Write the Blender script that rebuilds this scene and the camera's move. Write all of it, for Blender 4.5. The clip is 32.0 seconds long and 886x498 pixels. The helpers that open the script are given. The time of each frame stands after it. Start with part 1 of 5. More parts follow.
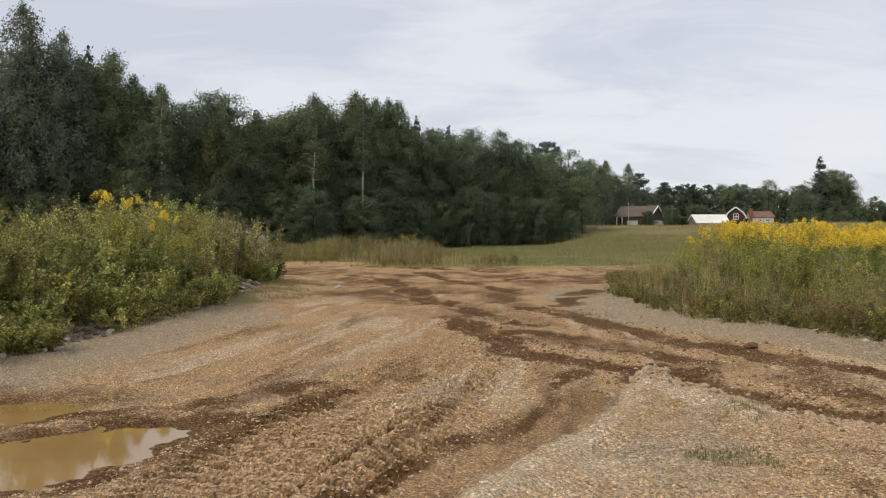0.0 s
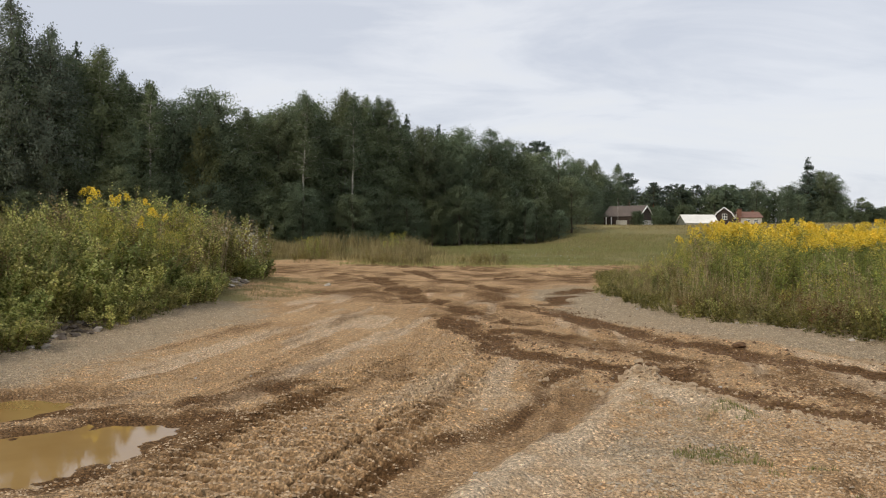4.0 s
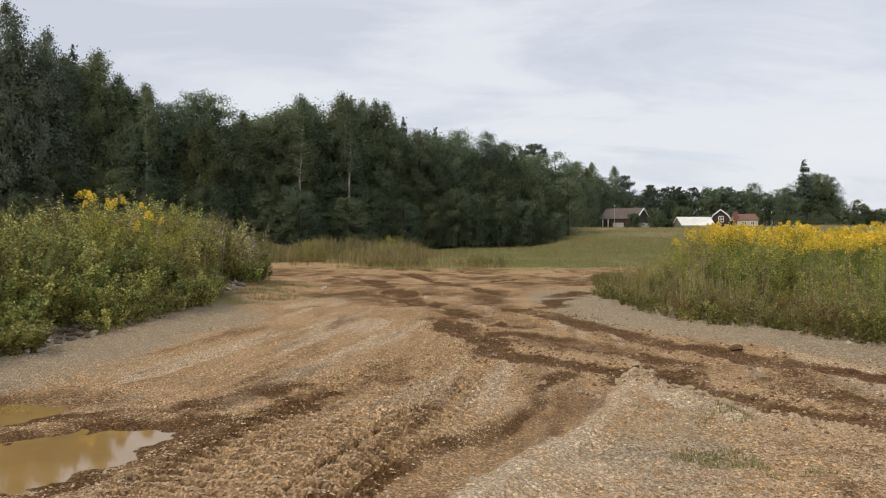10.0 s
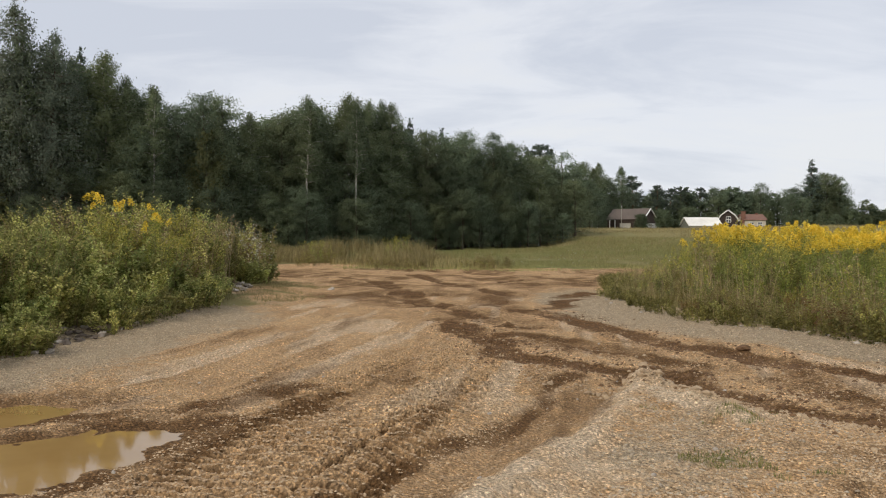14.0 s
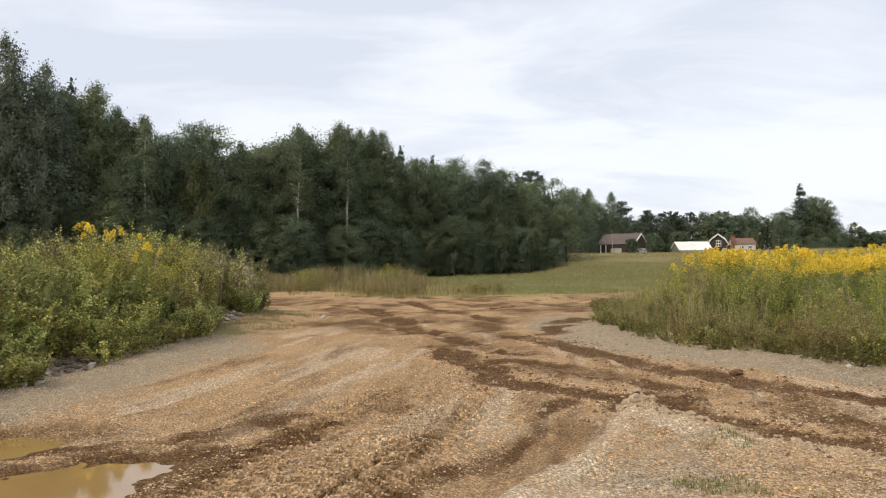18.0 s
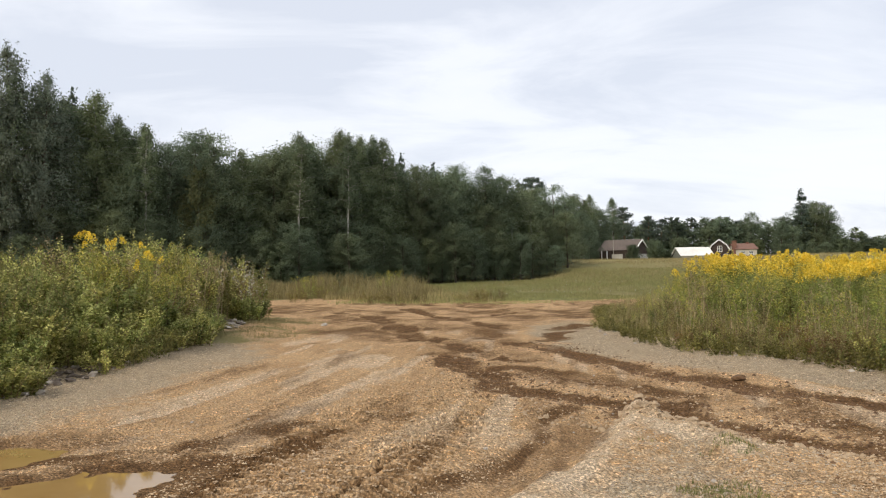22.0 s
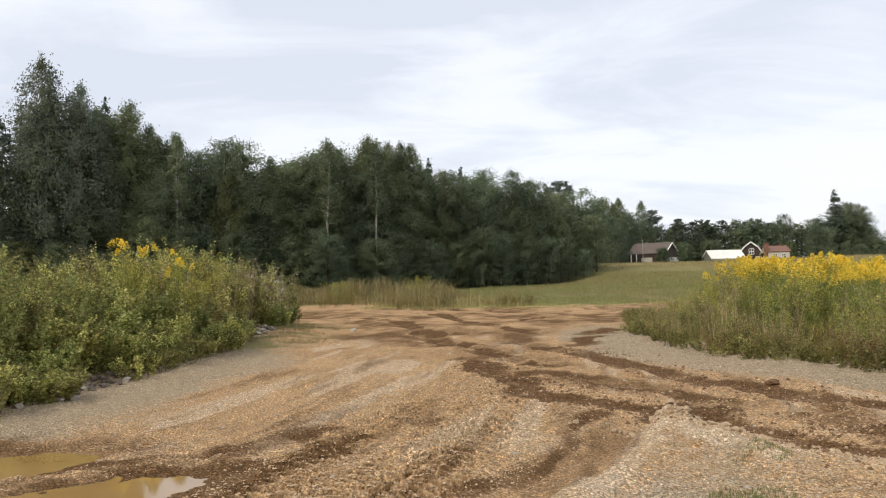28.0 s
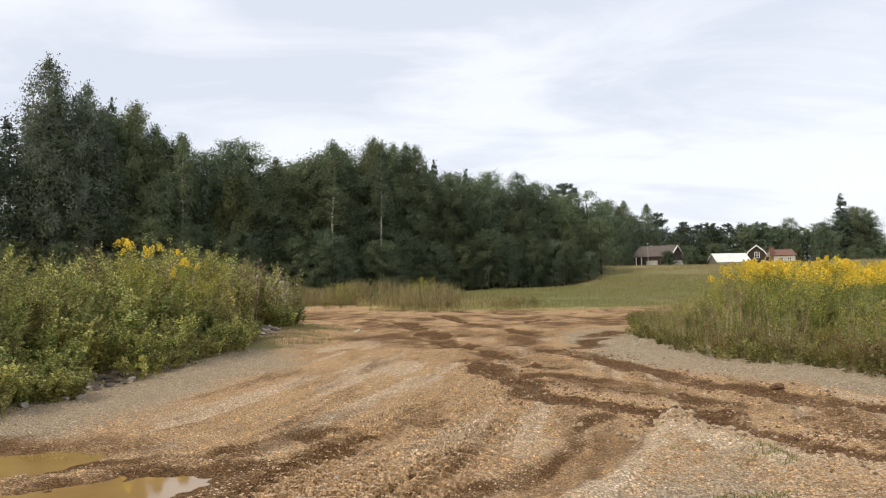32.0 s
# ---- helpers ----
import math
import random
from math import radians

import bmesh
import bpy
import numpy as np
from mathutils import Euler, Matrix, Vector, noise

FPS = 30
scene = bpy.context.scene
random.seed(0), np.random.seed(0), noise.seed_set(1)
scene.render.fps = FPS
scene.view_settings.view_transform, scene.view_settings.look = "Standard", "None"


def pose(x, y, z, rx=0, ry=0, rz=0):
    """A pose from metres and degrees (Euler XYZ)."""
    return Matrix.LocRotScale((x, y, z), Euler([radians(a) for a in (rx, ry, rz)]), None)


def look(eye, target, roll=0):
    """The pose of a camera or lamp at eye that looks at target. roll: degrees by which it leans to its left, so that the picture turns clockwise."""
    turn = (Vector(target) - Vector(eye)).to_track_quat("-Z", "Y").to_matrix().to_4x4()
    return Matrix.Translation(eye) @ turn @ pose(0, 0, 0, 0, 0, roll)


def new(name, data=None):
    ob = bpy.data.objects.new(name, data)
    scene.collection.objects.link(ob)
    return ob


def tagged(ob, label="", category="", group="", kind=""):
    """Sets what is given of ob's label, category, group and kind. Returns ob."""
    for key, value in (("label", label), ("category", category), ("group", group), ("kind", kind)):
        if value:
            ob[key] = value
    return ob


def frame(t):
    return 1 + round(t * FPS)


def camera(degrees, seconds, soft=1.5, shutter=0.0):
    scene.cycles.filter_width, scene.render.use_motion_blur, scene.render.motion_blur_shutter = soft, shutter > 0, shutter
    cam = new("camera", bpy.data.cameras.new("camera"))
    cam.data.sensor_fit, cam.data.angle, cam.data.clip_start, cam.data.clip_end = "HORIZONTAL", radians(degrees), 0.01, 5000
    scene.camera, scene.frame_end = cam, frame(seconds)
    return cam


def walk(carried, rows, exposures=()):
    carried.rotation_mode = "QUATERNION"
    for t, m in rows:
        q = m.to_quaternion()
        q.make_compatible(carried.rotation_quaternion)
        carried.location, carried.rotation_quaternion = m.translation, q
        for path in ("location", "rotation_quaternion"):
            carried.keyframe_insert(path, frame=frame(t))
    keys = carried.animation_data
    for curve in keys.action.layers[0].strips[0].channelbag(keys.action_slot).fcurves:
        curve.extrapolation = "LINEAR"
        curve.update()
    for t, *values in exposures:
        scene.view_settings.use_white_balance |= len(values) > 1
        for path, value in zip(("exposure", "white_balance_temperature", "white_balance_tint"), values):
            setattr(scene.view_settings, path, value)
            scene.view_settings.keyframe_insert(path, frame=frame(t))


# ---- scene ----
cam = camera(57.89, 32.0, soft=1.15)
PATH = [
    (0.0, look((0.004, -0.001, 1.596), (-1.701, 99.977, 0.351), -0.289)),
    (0.5, look((0.004, 0.001, 1.592), (-1.084, 99.983, 0.031), -0.235)),
    (1.0, look((0.001, 0.002, 1.594), (-0.889, 99.984, -0.083), -0.068)),
    (1.5, look((0.003, 0.002, 1.596), (-0.825, 99.983, -0.186), 0.161)),
    (2.0, look((0.000, -0.001, 1.597), (-0.696, 99.982, -0.098), 0.159)),
    (2.5, look((0.002, 0.005, 1.597), (-0.510, 99.992, 0.070), 0.013)),
    (3.0, look((0.002, 0.004, 1.596), (-0.497, 99.992, 0.144), -0.068)),
    (3.5, look((-0.002, 0.001, 1.594), (-0.444, 99.990, 0.147), -0.053)),
    (5.5, look((-0.001, -0.010, 1.595), (-0.403, 99.982, 0.396), 0.083)),
    (6.0, look((-0.003, -0.013, 1.596), (-0.311, 99.980, 0.395), 0.079)),
    (6.5, look((-0.003, -0.011, 1.597), (-0.247, 99.983, 0.485), 0.099)),
    (7.0, look((-0.004, -0.009, 1.595), (-0.183, 99.984, 0.428), 0.060)),
    (7.5, look((-0.004, -0.004, 1.598), (-0.110, 99.988, 0.364), 0.096)),
    (8.0, look((0.000, 0.000, 1.598), (0.005, 99.993, 0.361), 0.102)),
    (8.5, look((0.000, 0.003, 1.596), (-0.058, 99.996, 0.414), 0.057)),
    (9.0, look((0.000, 0.000, 1.600), (0.000, 99.994, 0.471), -0.000)),
    (9.5, look((0.001, 0.005, 1.596), (-0.015, 100.000, 0.603), -0.116)),
    (10.0, look((-0.001, 0.008, 1.600), (-0.020, 100.002, 0.532), -0.102)),
    (10.5, look((-0.000, 0.006, 1.601), (-0.044, 99.999, 0.475), 0.002)),
    (11.0, look((0.001, 0.003, 1.597), (-0.047, 99.998, 0.548), -0.028)),
    (11.5, look((-0.001, 0.000, 1.597), (-0.014, 99.994, 0.512), 0.041)),
    (12.0, look((-0.002, -0.002, 1.597), (-0.005, 99.992, 0.526), 0.005)),
    (12.5, look((-0.001, -0.001, 1.597), (-0.078, 99.994, 0.552), -0.034)),
    (13.0, look((-0.001, -0.002, 1.596), (-0.291, 99.994, 0.681), -0.103)),
    (13.5, look((0.004, 0.009, 1.597), (-0.338, 100.002, 0.470), -0.151)),
    (14.0, look((0.001, 0.001, 1.597), (-0.853, 99.993, 0.652), -0.219)),
    (14.5, look((0.004, -0.001, 1.594), (0.500, 99.997, 1.189), 0.086)),
    (16.5, look((-0.002, -0.004, 1.601), (1.125, 99.977, 3.201), 0.064)),
    (17.0, look((0.002, 0.000, 1.602), (0.549, 99.978, 3.623), -0.602)),
    (17.5, look((-0.002, -0.004, 1.603), (0.320, 99.970, 3.861), -0.775)),
    (18.0, look((-0.003, -0.006, 1.603), (0.231, 99.966, 3.967), -0.760)),
    (18.5, look((-0.003, -0.007, 1.602), (0.146, 99.962, 4.084), -0.762)),
    (19.0, look((-0.002, -0.009, 1.603), (0.160, 99.956, 4.265), -0.851)),
    (19.5, look((0.001, -0.008, 1.605), (0.150, 99.949, 4.518), -0.906)),
    (20.0, look((0.001, -0.002, 1.606), (0.233, 99.954, 4.559), -0.974)),
    (20.5, look((0.001, -0.003, 1.603), (0.230, 99.952, 4.616), -1.047)),
    (21.0, look((0.001, -0.001, 1.603), (0.169, 99.953, 4.635), -1.076)),
    (21.5, look((0.000, -0.003, 1.605), (0.163, 99.949, 4.696), -1.122)),
    (22.0, look((-0.003, -0.004, 1.603), (0.117, 99.944, 4.835), -1.076)),
    (22.5, look((-0.001, -0.006, 1.602), (-0.072, 99.939, 4.919), -1.109)),
    (23.0, look((0.002, 0.000, 1.603), (-0.191, 99.945, 4.923), -1.098)),
    (23.5, look((-0.000, -0.004, 1.602), (-0.258, 99.939, 4.976), -1.059)),
    (24.0, look((-0.001, -0.006, 1.604), (-0.340, 99.937, 4.956), -1.146)),
    (24.5, look((-0.006, -0.011, 1.604), (-0.507, 99.926, 5.138), -1.097)),
    (25.0, look((-0.007, -0.011, 1.600), (-1.148, 99.921, 5.119), -1.005)),
    (25.5, look((-0.005, -0.006, 1.604), (-1.708, 99.920, 5.065), -1.062)),
    (27.5, look((0.004, -0.002, 1.602), (-3.264, 99.875, 5.342), -1.498)),
    (28.0, look((0.001, -0.001, 1.603), (-3.369, 99.866, 5.510), -1.440)),
    (28.5, look((0.002, 0.000, 1.602), (-3.433, 99.864, 5.536), -1.274)),
    (29.0, look((-0.002, -0.001, 1.603), (-3.408, 99.854, 5.763), -1.140)),
    (29.5, look((-0.002, -0.001, 1.605), (-3.426, 99.845, 5.951), -1.061)),
    (30.0, look((0.001, -0.003, 1.604), (-3.345, 99.836, 6.179), -1.098)),
    (30.5, look((0.002, -0.001, 1.602), (-3.312, 99.833, 6.304), -1.124)),
    (31.0, look((0.001, -0.001, 1.600), (-3.280, 99.830, 6.393), -1.125)),
    (31.5, look((0.001, -0.007, 1.600), (-3.569, 99.824, 6.193), -1.043)),
    (32.0, look((-0.002, -0.005, 1.604), (-3.963, 99.831, 5.737), -1.087)),
]

walk(cam, PATH, [(0.0, 0.0), (14.0, 0.0), (17.0, 0.28), (32.0, 0.30)])

# ---- world and sun: a thin overcast, light from high up ----
world = bpy.data.worlds.new("overcast_sky")
scene.world = world
world.use_nodes = True
wn, wl = world.node_tree.nodes, world.node_tree.links
wn.clear()


w_out, w_bg = wn.new("ShaderNodeOutputWorld"), wn.new("ShaderNodeBackground")
w_sky = wn.new("ShaderNodeTexSky")
w_sky.sky_type, w_sky.sun_disc = "NISHITA", False
w_sky.sun_elevation, w_sky.sun_rotation = radians(43), radians(-135)
w_sky.air_density, w_sky.dust_density = 1.0, 2.0
w_dim = wn.new("ShaderNodeVectorMath")
w_dim.operation = "SCALE"
w_dim.inputs[3].default_value = 0.10
wl.new(w_sky.outputs[0], w_dim.inputs[0])
w_co, w_sep = wn.new("ShaderNodeTexCoord"), wn.new("ShaderNodeSeparateXYZ")
wl.new(w_co.outputs["Generated"], w_sep.inputs[0])


def wmath(op, a, b):
    n = wn.new("ShaderNodeMath")
    n.operation = op
    for i, v in enumerate((a, b)):
        if isinstance(v, (int, float)):
            n.inputs[i].default_value = v
        else:
            wl.new(v, n.inputs[i])
    return n.outputs[0]


# a flat layer of cloud seen in perspective
w_up = wmath("ADD", wmath("MAXIMUM", w_sep.outputs[2], 0.0), 0.22)
w_flat = wn.new("ShaderNodeCombineXYZ")
wl.new(wmath("DIVIDE", w_sep.outputs[0], w_up), w_flat.inputs[0])
wl.new(wmath("DIVIDE", w_sep.outputs[1], w_up), w_flat.inputs[1])


def cloud(scale, detail, rough, shift, stretch, lean):
    m = wn.new("ShaderNodeMapping")
    m.inputs[1].default_value = shift
    m.inputs[2].default_value = (0, 0, radians(lean))
    m.inputs[3].default_value = stretch
    wl.new(w_flat.outputs[0], m.inputs[0])
    n = wn.new("ShaderNodeTexNoise")
    n.inputs["Scale"].default_value, n.inputs["Detail"].default_value = scale, detail
    n.inputs["Roughness"].default_value, n.inputs["Distortion"].default_value = rough, 0.6
    wl.new(m.outputs[0], n.inputs["Vector"])
    return n.outputs["Fac"]


w_mix = wmath("ADD", wmath("MULTIPLY", cloud(0.42, 4, 0.45, (3.1, 1.2, 0), (1.0, 1.35, 1), 20), 0.46),
              wmath("MULTIPLY", cloud(1.5, 8, 0.56, (7.4, 2.0, 0), (0.7, 1.4, 1), 20), 0.54))
w_ramp = wn.new("ShaderNodeValToRGB")
w_ramp.color_ramp.elements[0].position, w_ramp.color_ramp.elements[0].color = 0.41, (0.64, 0.675, 0.755, 1)
w_ramp.color_ramp.elements[1].position, w_ramp.color_ramp.elements[1].color = 0.565, (0.825, 0.837, 0.865, 1)
w_mid = w_ramp.color_ramp.elements.new(0.5)
w_mid.color = (0.795, 0.817, 0.87, 1)
wl.new(w_mix, w_ramp.inputs[0])
w_sum = wn.new("ShaderNodeMix")
w_sum.data_type = "RGBA"
w_sum.inputs["Factor"].default_value = 0.88
wl.new(w_dim.outputs[0], w_sum.inputs[6])
wl.new(w_ramp.outputs[0], w_sum.inputs[7])
wl.new(w_sum.outputs[2], w_bg.inputs[0])
w_bg.inputs[1].default_value = 1.04
wl.new(w_bg.outputs[0], w_out.inputs[0])

sun = new("sun", bpy.data.lights.new("sun", "SUN"))
sun.data.energy, sun.data.angle, sun.data.color = 1.95, radians(12), (1.0, 0.89, 0.74)
sun.matrix_world = look((-22, -13, 30), (0, 10, 0))


# ---- materials ----
class Mat:
    """A small writer of node materials."""

    def __init__(self, name, rough=0.8, metal=0.0, spec=0.3):
        self.m = bpy.data.materials.new(name)
        self.m.use_nodes = True
        self.t = self.m.node_tree
        self.b = self.t.nodes["Principled BSDF"]
        self.b.inputs["Roughness"].default_value, self.b.inputs["Metallic"].default_value = rough, metal
        self.b.inputs["Specular IOR Level"].default_value = spec

    def node(self, kind):
        return self.t.nodes.new(kind)

    def put(self, value, socket):
        if hasattr(value, "is_linked"):
            self.t.links.new(value, socket)
        elif isinstance(value, tuple) and len(value) == 3 and len(socket.default_value) == 4:
            socket.default_value = (*value, 1)
        else:
            socket.default_value = value

    def noise(self, scale, detail=3, rough=0.55, stretch=None, kind="ShaderNodeTexNoise"):
        c, n = self.node("ShaderNodeTexCoord"), self.node(kind)
        n.inputs["Scale"].default_value = scale
        if kind == "ShaderNodeTexNoise":
            n.inputs["Detail"].default_value, n.inputs["Roughness"].default_value = detail, rough
        out = c.outputs["Object"]
        if stretch:
            mp = self.node("ShaderNodeMapping")
            mp.inputs[3].default_value = stretch
            self.t.links.new(out, mp.inputs[0])
            out = mp.outputs[0]
        self.t.links.new(out, n.inputs["Vector"])
        return n.outputs["Fac" if kind == "ShaderNodeTexNoise" else "Distance"]

    def ramp(self, fac, *stops):
        r = self.node("ShaderNodeValToRGB")
        e = r.color_ramp.elements
        while len(e) < len(stops):
            e.new(0.5)
        for el, (p, c) in zip(e, stops):
            el.position, el.color = p, (c, c, c, 1) if isinstance(c, (int, float)) else (*c, 1)
        self.put(fac, r.inputs[0])
        return r.outputs[0]

    def mix(self, fac, a, b, blend="MIX"):
        n = self.node("ShaderNodeMix")
        n.data_type, n.blend_type = "RGBA", blend
        self.put(fac, n.inputs[0])
        self.put(a, n.inputs[6])
        self.put(b, n.inputs[7])
        return n.outputs[2]

    def math(self, op, a, b=0.0):
        n = self.node("ShaderNodeMath")
        n.operation = op
        self.put(a, n.inputs[0])
        self.put(b, n.inputs[1])
        return n.outputs[0]

    def attr(self, name):
        n = self.node("ShaderNodeAttribute")
        n.attribute_name = name
        return n.outputs["Fac"]

    def island(self):
        return self.node("ShaderNodeNewGeometry").outputs["Random Per Island"]

    def own(self):
        return self.node("ShaderNodeObjectInfo").outputs["Random"]

    def color(self, c):
        self.put(c, self.b.inputs["Base Color"])
        return self

    def bump(self, h, strength=0.5, dist=0.01):
        n = self.node("ShaderNodeBump")
        n.inputs["Strength"].default_value, n.inputs["Distance"].default_value = strength, dist
        self.put(h, n.inputs["Height"])
        self.t.links.new(n.outputs[0], self.b.inputs["Normal"])
        return self

    def thin(self, amount):
        """Lets light through, as leaves do."""
        tr, mx = self.node("ShaderNodeBsdfTranslucent"), self.node("ShaderNodeMixShader")
        src = self.b.inputs["Base Color"].links
        if src:
            self.t.links.new(src[0].from_socket, tr.inputs[0])
        mx.inputs[0].default_value = amount
        self.t.links.new(self.b.outputs[0], mx.inputs[1])
        self.t.links.new(tr.outputs[0], mx.inputs[2])
        out = [n for n in self.t.nodes if n.type == "OUTPUT_MATERIAL"][0]
        self.t.links.new(mx.outputs[0], out.inputs[0])
        return self


def leaf_mat(name, dark, mid, light, rough=0.55, through_light=0.3, other=None, patch=0.0, spread=0.22):
    """Leaves: a tone for each leaf, another for each plant, and noise patches that paint lit and shaded lobes over a
    crown.
    """
    m = Mat(name, rough, spec=0.25)
    leaf = m.ramp(m.island(), (0.0, dark), (0.55, mid), (1.0, light))
    if other:
        leaf = m.mix(m.ramp(m.own(), (0.25, 0.0), (0.9, 1.0)), leaf, m.mix(1.0, leaf, other, "MULTIPLY"))
    if patch:
        leaf = m.mix(1.0, leaf, m.ramp(m.noise(patch, 3, 0.5), (0.34, 0.78), (0.66, 1.22)), "MULTIPLY")
    tone = m.ramp(m.math("FRACT", m.math("MULTIPLY", m.own(), 7.31)), (0.0, 1 - spread), (1.0, 1 + spread))
    m.color(m.mix(1.0, leaf, tone, "MULTIPLY"))
    return m.thin(through_light).m


def plain_mat(name, a, b, scale=8.0, rough=0.8, bump=0.3, dist=0.01, stretch=None):
    m = Mat(name, rough)
    n = m.noise(scale, 5, 0.6, stretch)
    big = m.noise(scale * 0.13, 2)
    c = m.mix(m.ramp(n, (0.3, 0.0), (0.7, 1.0)), a, b)
    m.color(m.mix(0.5, c, m.ramp(big, (0.3, 0.7), (0.7, 1.15)), "MULTIPLY")).bump(n, bump, dist)
    return m.m


# soil: tan grit, dark wet mud, grey gravel and turf, told apart by masks of the surface
g = Mat("soil", 0.92, spec=0.2)
fine, mid_n, big_n = g.noise(42, 6, 0.65), g.noise(7, 5, 0.6), g.noise(0.5, 4, 0.6)
pebble = g.noise(34, kind="ShaderNodeTexVoronoi")
pebble2 = g.noise(75, kind="ShaderNodeTexVoronoi")


def stones(scale):
    c, v = g.node("ShaderNodeTexCoord"), g.node("ShaderNodeTexVoronoi")
    v.inputs["Scale"].default_value = scale
    g.t.links.new(c.outputs["Object"], v.inputs["Vector"])
    grey_of = g.node("ShaderNodeSeparateColor")
    g.t.links.new(v.outputs["Color"], grey_of.inputs[0])
    return grey_of.outputs[0]


# pebbles: a tone for each, with shade painted dark into the gaps between them
def pebbled(scale, gap, lo, hi):
    tone = g.ramp(stones(scale), (0.0, lo), (0.6, 1.15), (1.0, hi))
    gaps = g.ramp(g.noise(scale, kind="ShaderNodeTexVoronoi"), (0.30, 1.0), (0.62, gap))
    return g.mix(1.0, tone, gaps, "MULTIPLY")


grit = g.mix(1.0, pebbled(32, 0.58, 1.0, 1.85), pebbled(75, 0.70, 1.0, 1.8), "MULTIPLY")
grit = g.mix(0.7, grit, g.ramp(fine, (0.34, 0.66), (0.5, 1.08), (0.64, 1.45)), "MULTIPLY")
tan = g.mix(g.ramp(big_n, (0.35, 0.0), (0.65, 1.0)), (0.50, 0.312, 0.156), (0.595, 0.385, 0.204))
tan = g.mix(g.ramp(mid_n, (0.42, 0.0), (0.7, 0.75)), tan, (0.57, 0.41, 0.245))
grey = g.mix(g.ramp(mid_n, (0.35, 0.0), (0.65, 1.0)), (0.41, 0.312, 0.202), (0.50, 0.393, 0.262))
grey = g.mix(g.ramp(pebble2, (0.15, 0.5), (0.35, 0.0)), grey, (0.52, 0.45, 0.34))
mud = g.mix(g.ramp(mid_n, (0.35, 0.0), (0.7, 1.0)), (0.115, 0.062, 0.027), (0.23, 0.132, 0.062))
turf = g.mix(g.ramp(g.noise(1.4, 5, 0.65), (0.35, 0.0), (0.65, 1.0)), (0.17, 0.165, 0.06), (0.31, 0.265, 0.12))
turf = g.mix(g.ramp(g.noise(0.12, 3), (0.42, 0.0), (0.6, 0.8)), turf, (0.20, 0.215, 0.075))


def ragged(mask, lo, hi, amount=0.5):
    v = g.math("ADD", mask, g.math("MULTIPLY", g.math("SUBTRACT", mid_n, 0.5), amount))
    v = g.math("ADD", v, g.math("MULTIPLY", g.math("SUBTRACT", fine, 0.5), amount * 0.6))
    return g.ramp(v, (lo, 0.0), (hi, 1.0))


soil = g.mix(ragged(g.attr("gravel"), 0.35, 0.85, 0.7), tan, grey)
pale = g.mix(g.ramp(mid_n, (0.35, 0.0), (0.65, 1.0)), (0.64, 0.485, 0.32), (0.72, 0.565, 0.395))
soil = g.mix(ragged(g.attr("pale"), 0.3, 0.8, 0.6), soil, pale)
soil = g.mix(ragged(g.attr("mud"), 0.25, 0.8, 0.9), soil, mud)
smoothed = g.ramp(g.noise(0.9, 4, 0.6), (0.40, 0.6), (0.62, 1.0))
soil = g.mix(g.math("MULTIPLY", smoothed, g.ramp(g.attr("calm"), (0.0, 1.0), (1.0, 0.75))), soil, g.mix(1.0, soil, grit, "MULTIPLY"))
turf = g.mix(g.math("MULTIPLY", g.attr("dry"), g.ramp(g.noise(0.25, 4), (0.3, 0.5), (0.7, 1.0))), turf, (0.30, 0.245, 0.115))
soil = g.mix(ragged(g.attr("turf"), 0.4, 0.6, 0.6), soil, turf)
g.color(soil)
g.put(g.ramp(g.attr("mud"), (0.3, 0.95), (1.0, 0.9)), g.b.inputs["Roughness"])
g.put(g.ramp(g.attr("mud"), (0.3, 0.1), (0.8, 0.06)), g.b.inputs["Specular IOR Level"])
lumps = g.math("ADD", g.math("MULTIPLY", fine, 0.7), g.math("MULTIPLY", mid_n, 1.1))
lumps = g.math("SUBTRACT", lumps, g.math("MULTIPLY", pebble, 0.9))
g.bump(lumps, 1.0, 0.06)
SOIL = g.m

w = Mat("muddy_water", 0.03, spec=0.5)
w.color(w.mix(w.ramp(w.noise(1.5, 3), (0.3, 0.0), (0.7, 1.0)), (0.28, 0.168, 0.056), (0.34, 0.215, 0.08)))
w.b.inputs["IOR"].default_value = 1.42
w.bump(w.noise(9, 2), 0.01, 0.0008)
WATER = w.m

STONE = Mat("pale_stone", 0.9)
STONE.color(STONE.mix(STONE.noise(60, 4), STONE.ramp(STONE.island(), (0.0, (0.26, 0.17, 0.095)), (0.5, (0.47, 0.32, 0.18)), (1.0, (0.66, 0.50, 0.32))),
                      (0.42, 0.31, 0.20)))
STONE = STONE.m
GREY_STONE = Mat("grey_stone", 0.9)
GREY_STONE.color(GREY_STONE.mix(0.5, GREY_STONE.ramp(GREY_STONE.island(), (0.0, (0.18, 0.135, 0.09)), (1.0, (0.50, 0.43, 0.33))),
                                GREY_STONE.ramp(GREY_STONE.noise(30, 4), (0.3, (0.28, 0.225, 0.155)), (0.7, (0.40, 0.33, 0.24)))))
GREY_STONE = GREY_STONE.m
DARK_STONE = Mat("soiled_stone", 0.92)
DARK_STONE.color(DARK_STONE.mix(0.35, DARK_STONE.ramp(DARK_STONE.island(), (0.0, (0.22, 0.145, 0.085)), (0.45, (0.42, 0.295, 0.175)), (1.0, (0.64, 0.49, 0.32))),
                                DARK_STONE.ramp(DARK_STONE.noise(35, 4), (0.3, (0.18, 0.12, 0.07)), (0.7, (0.46, 0.35, 0.23)))))
DARK_STONE = DARK_STONE.m
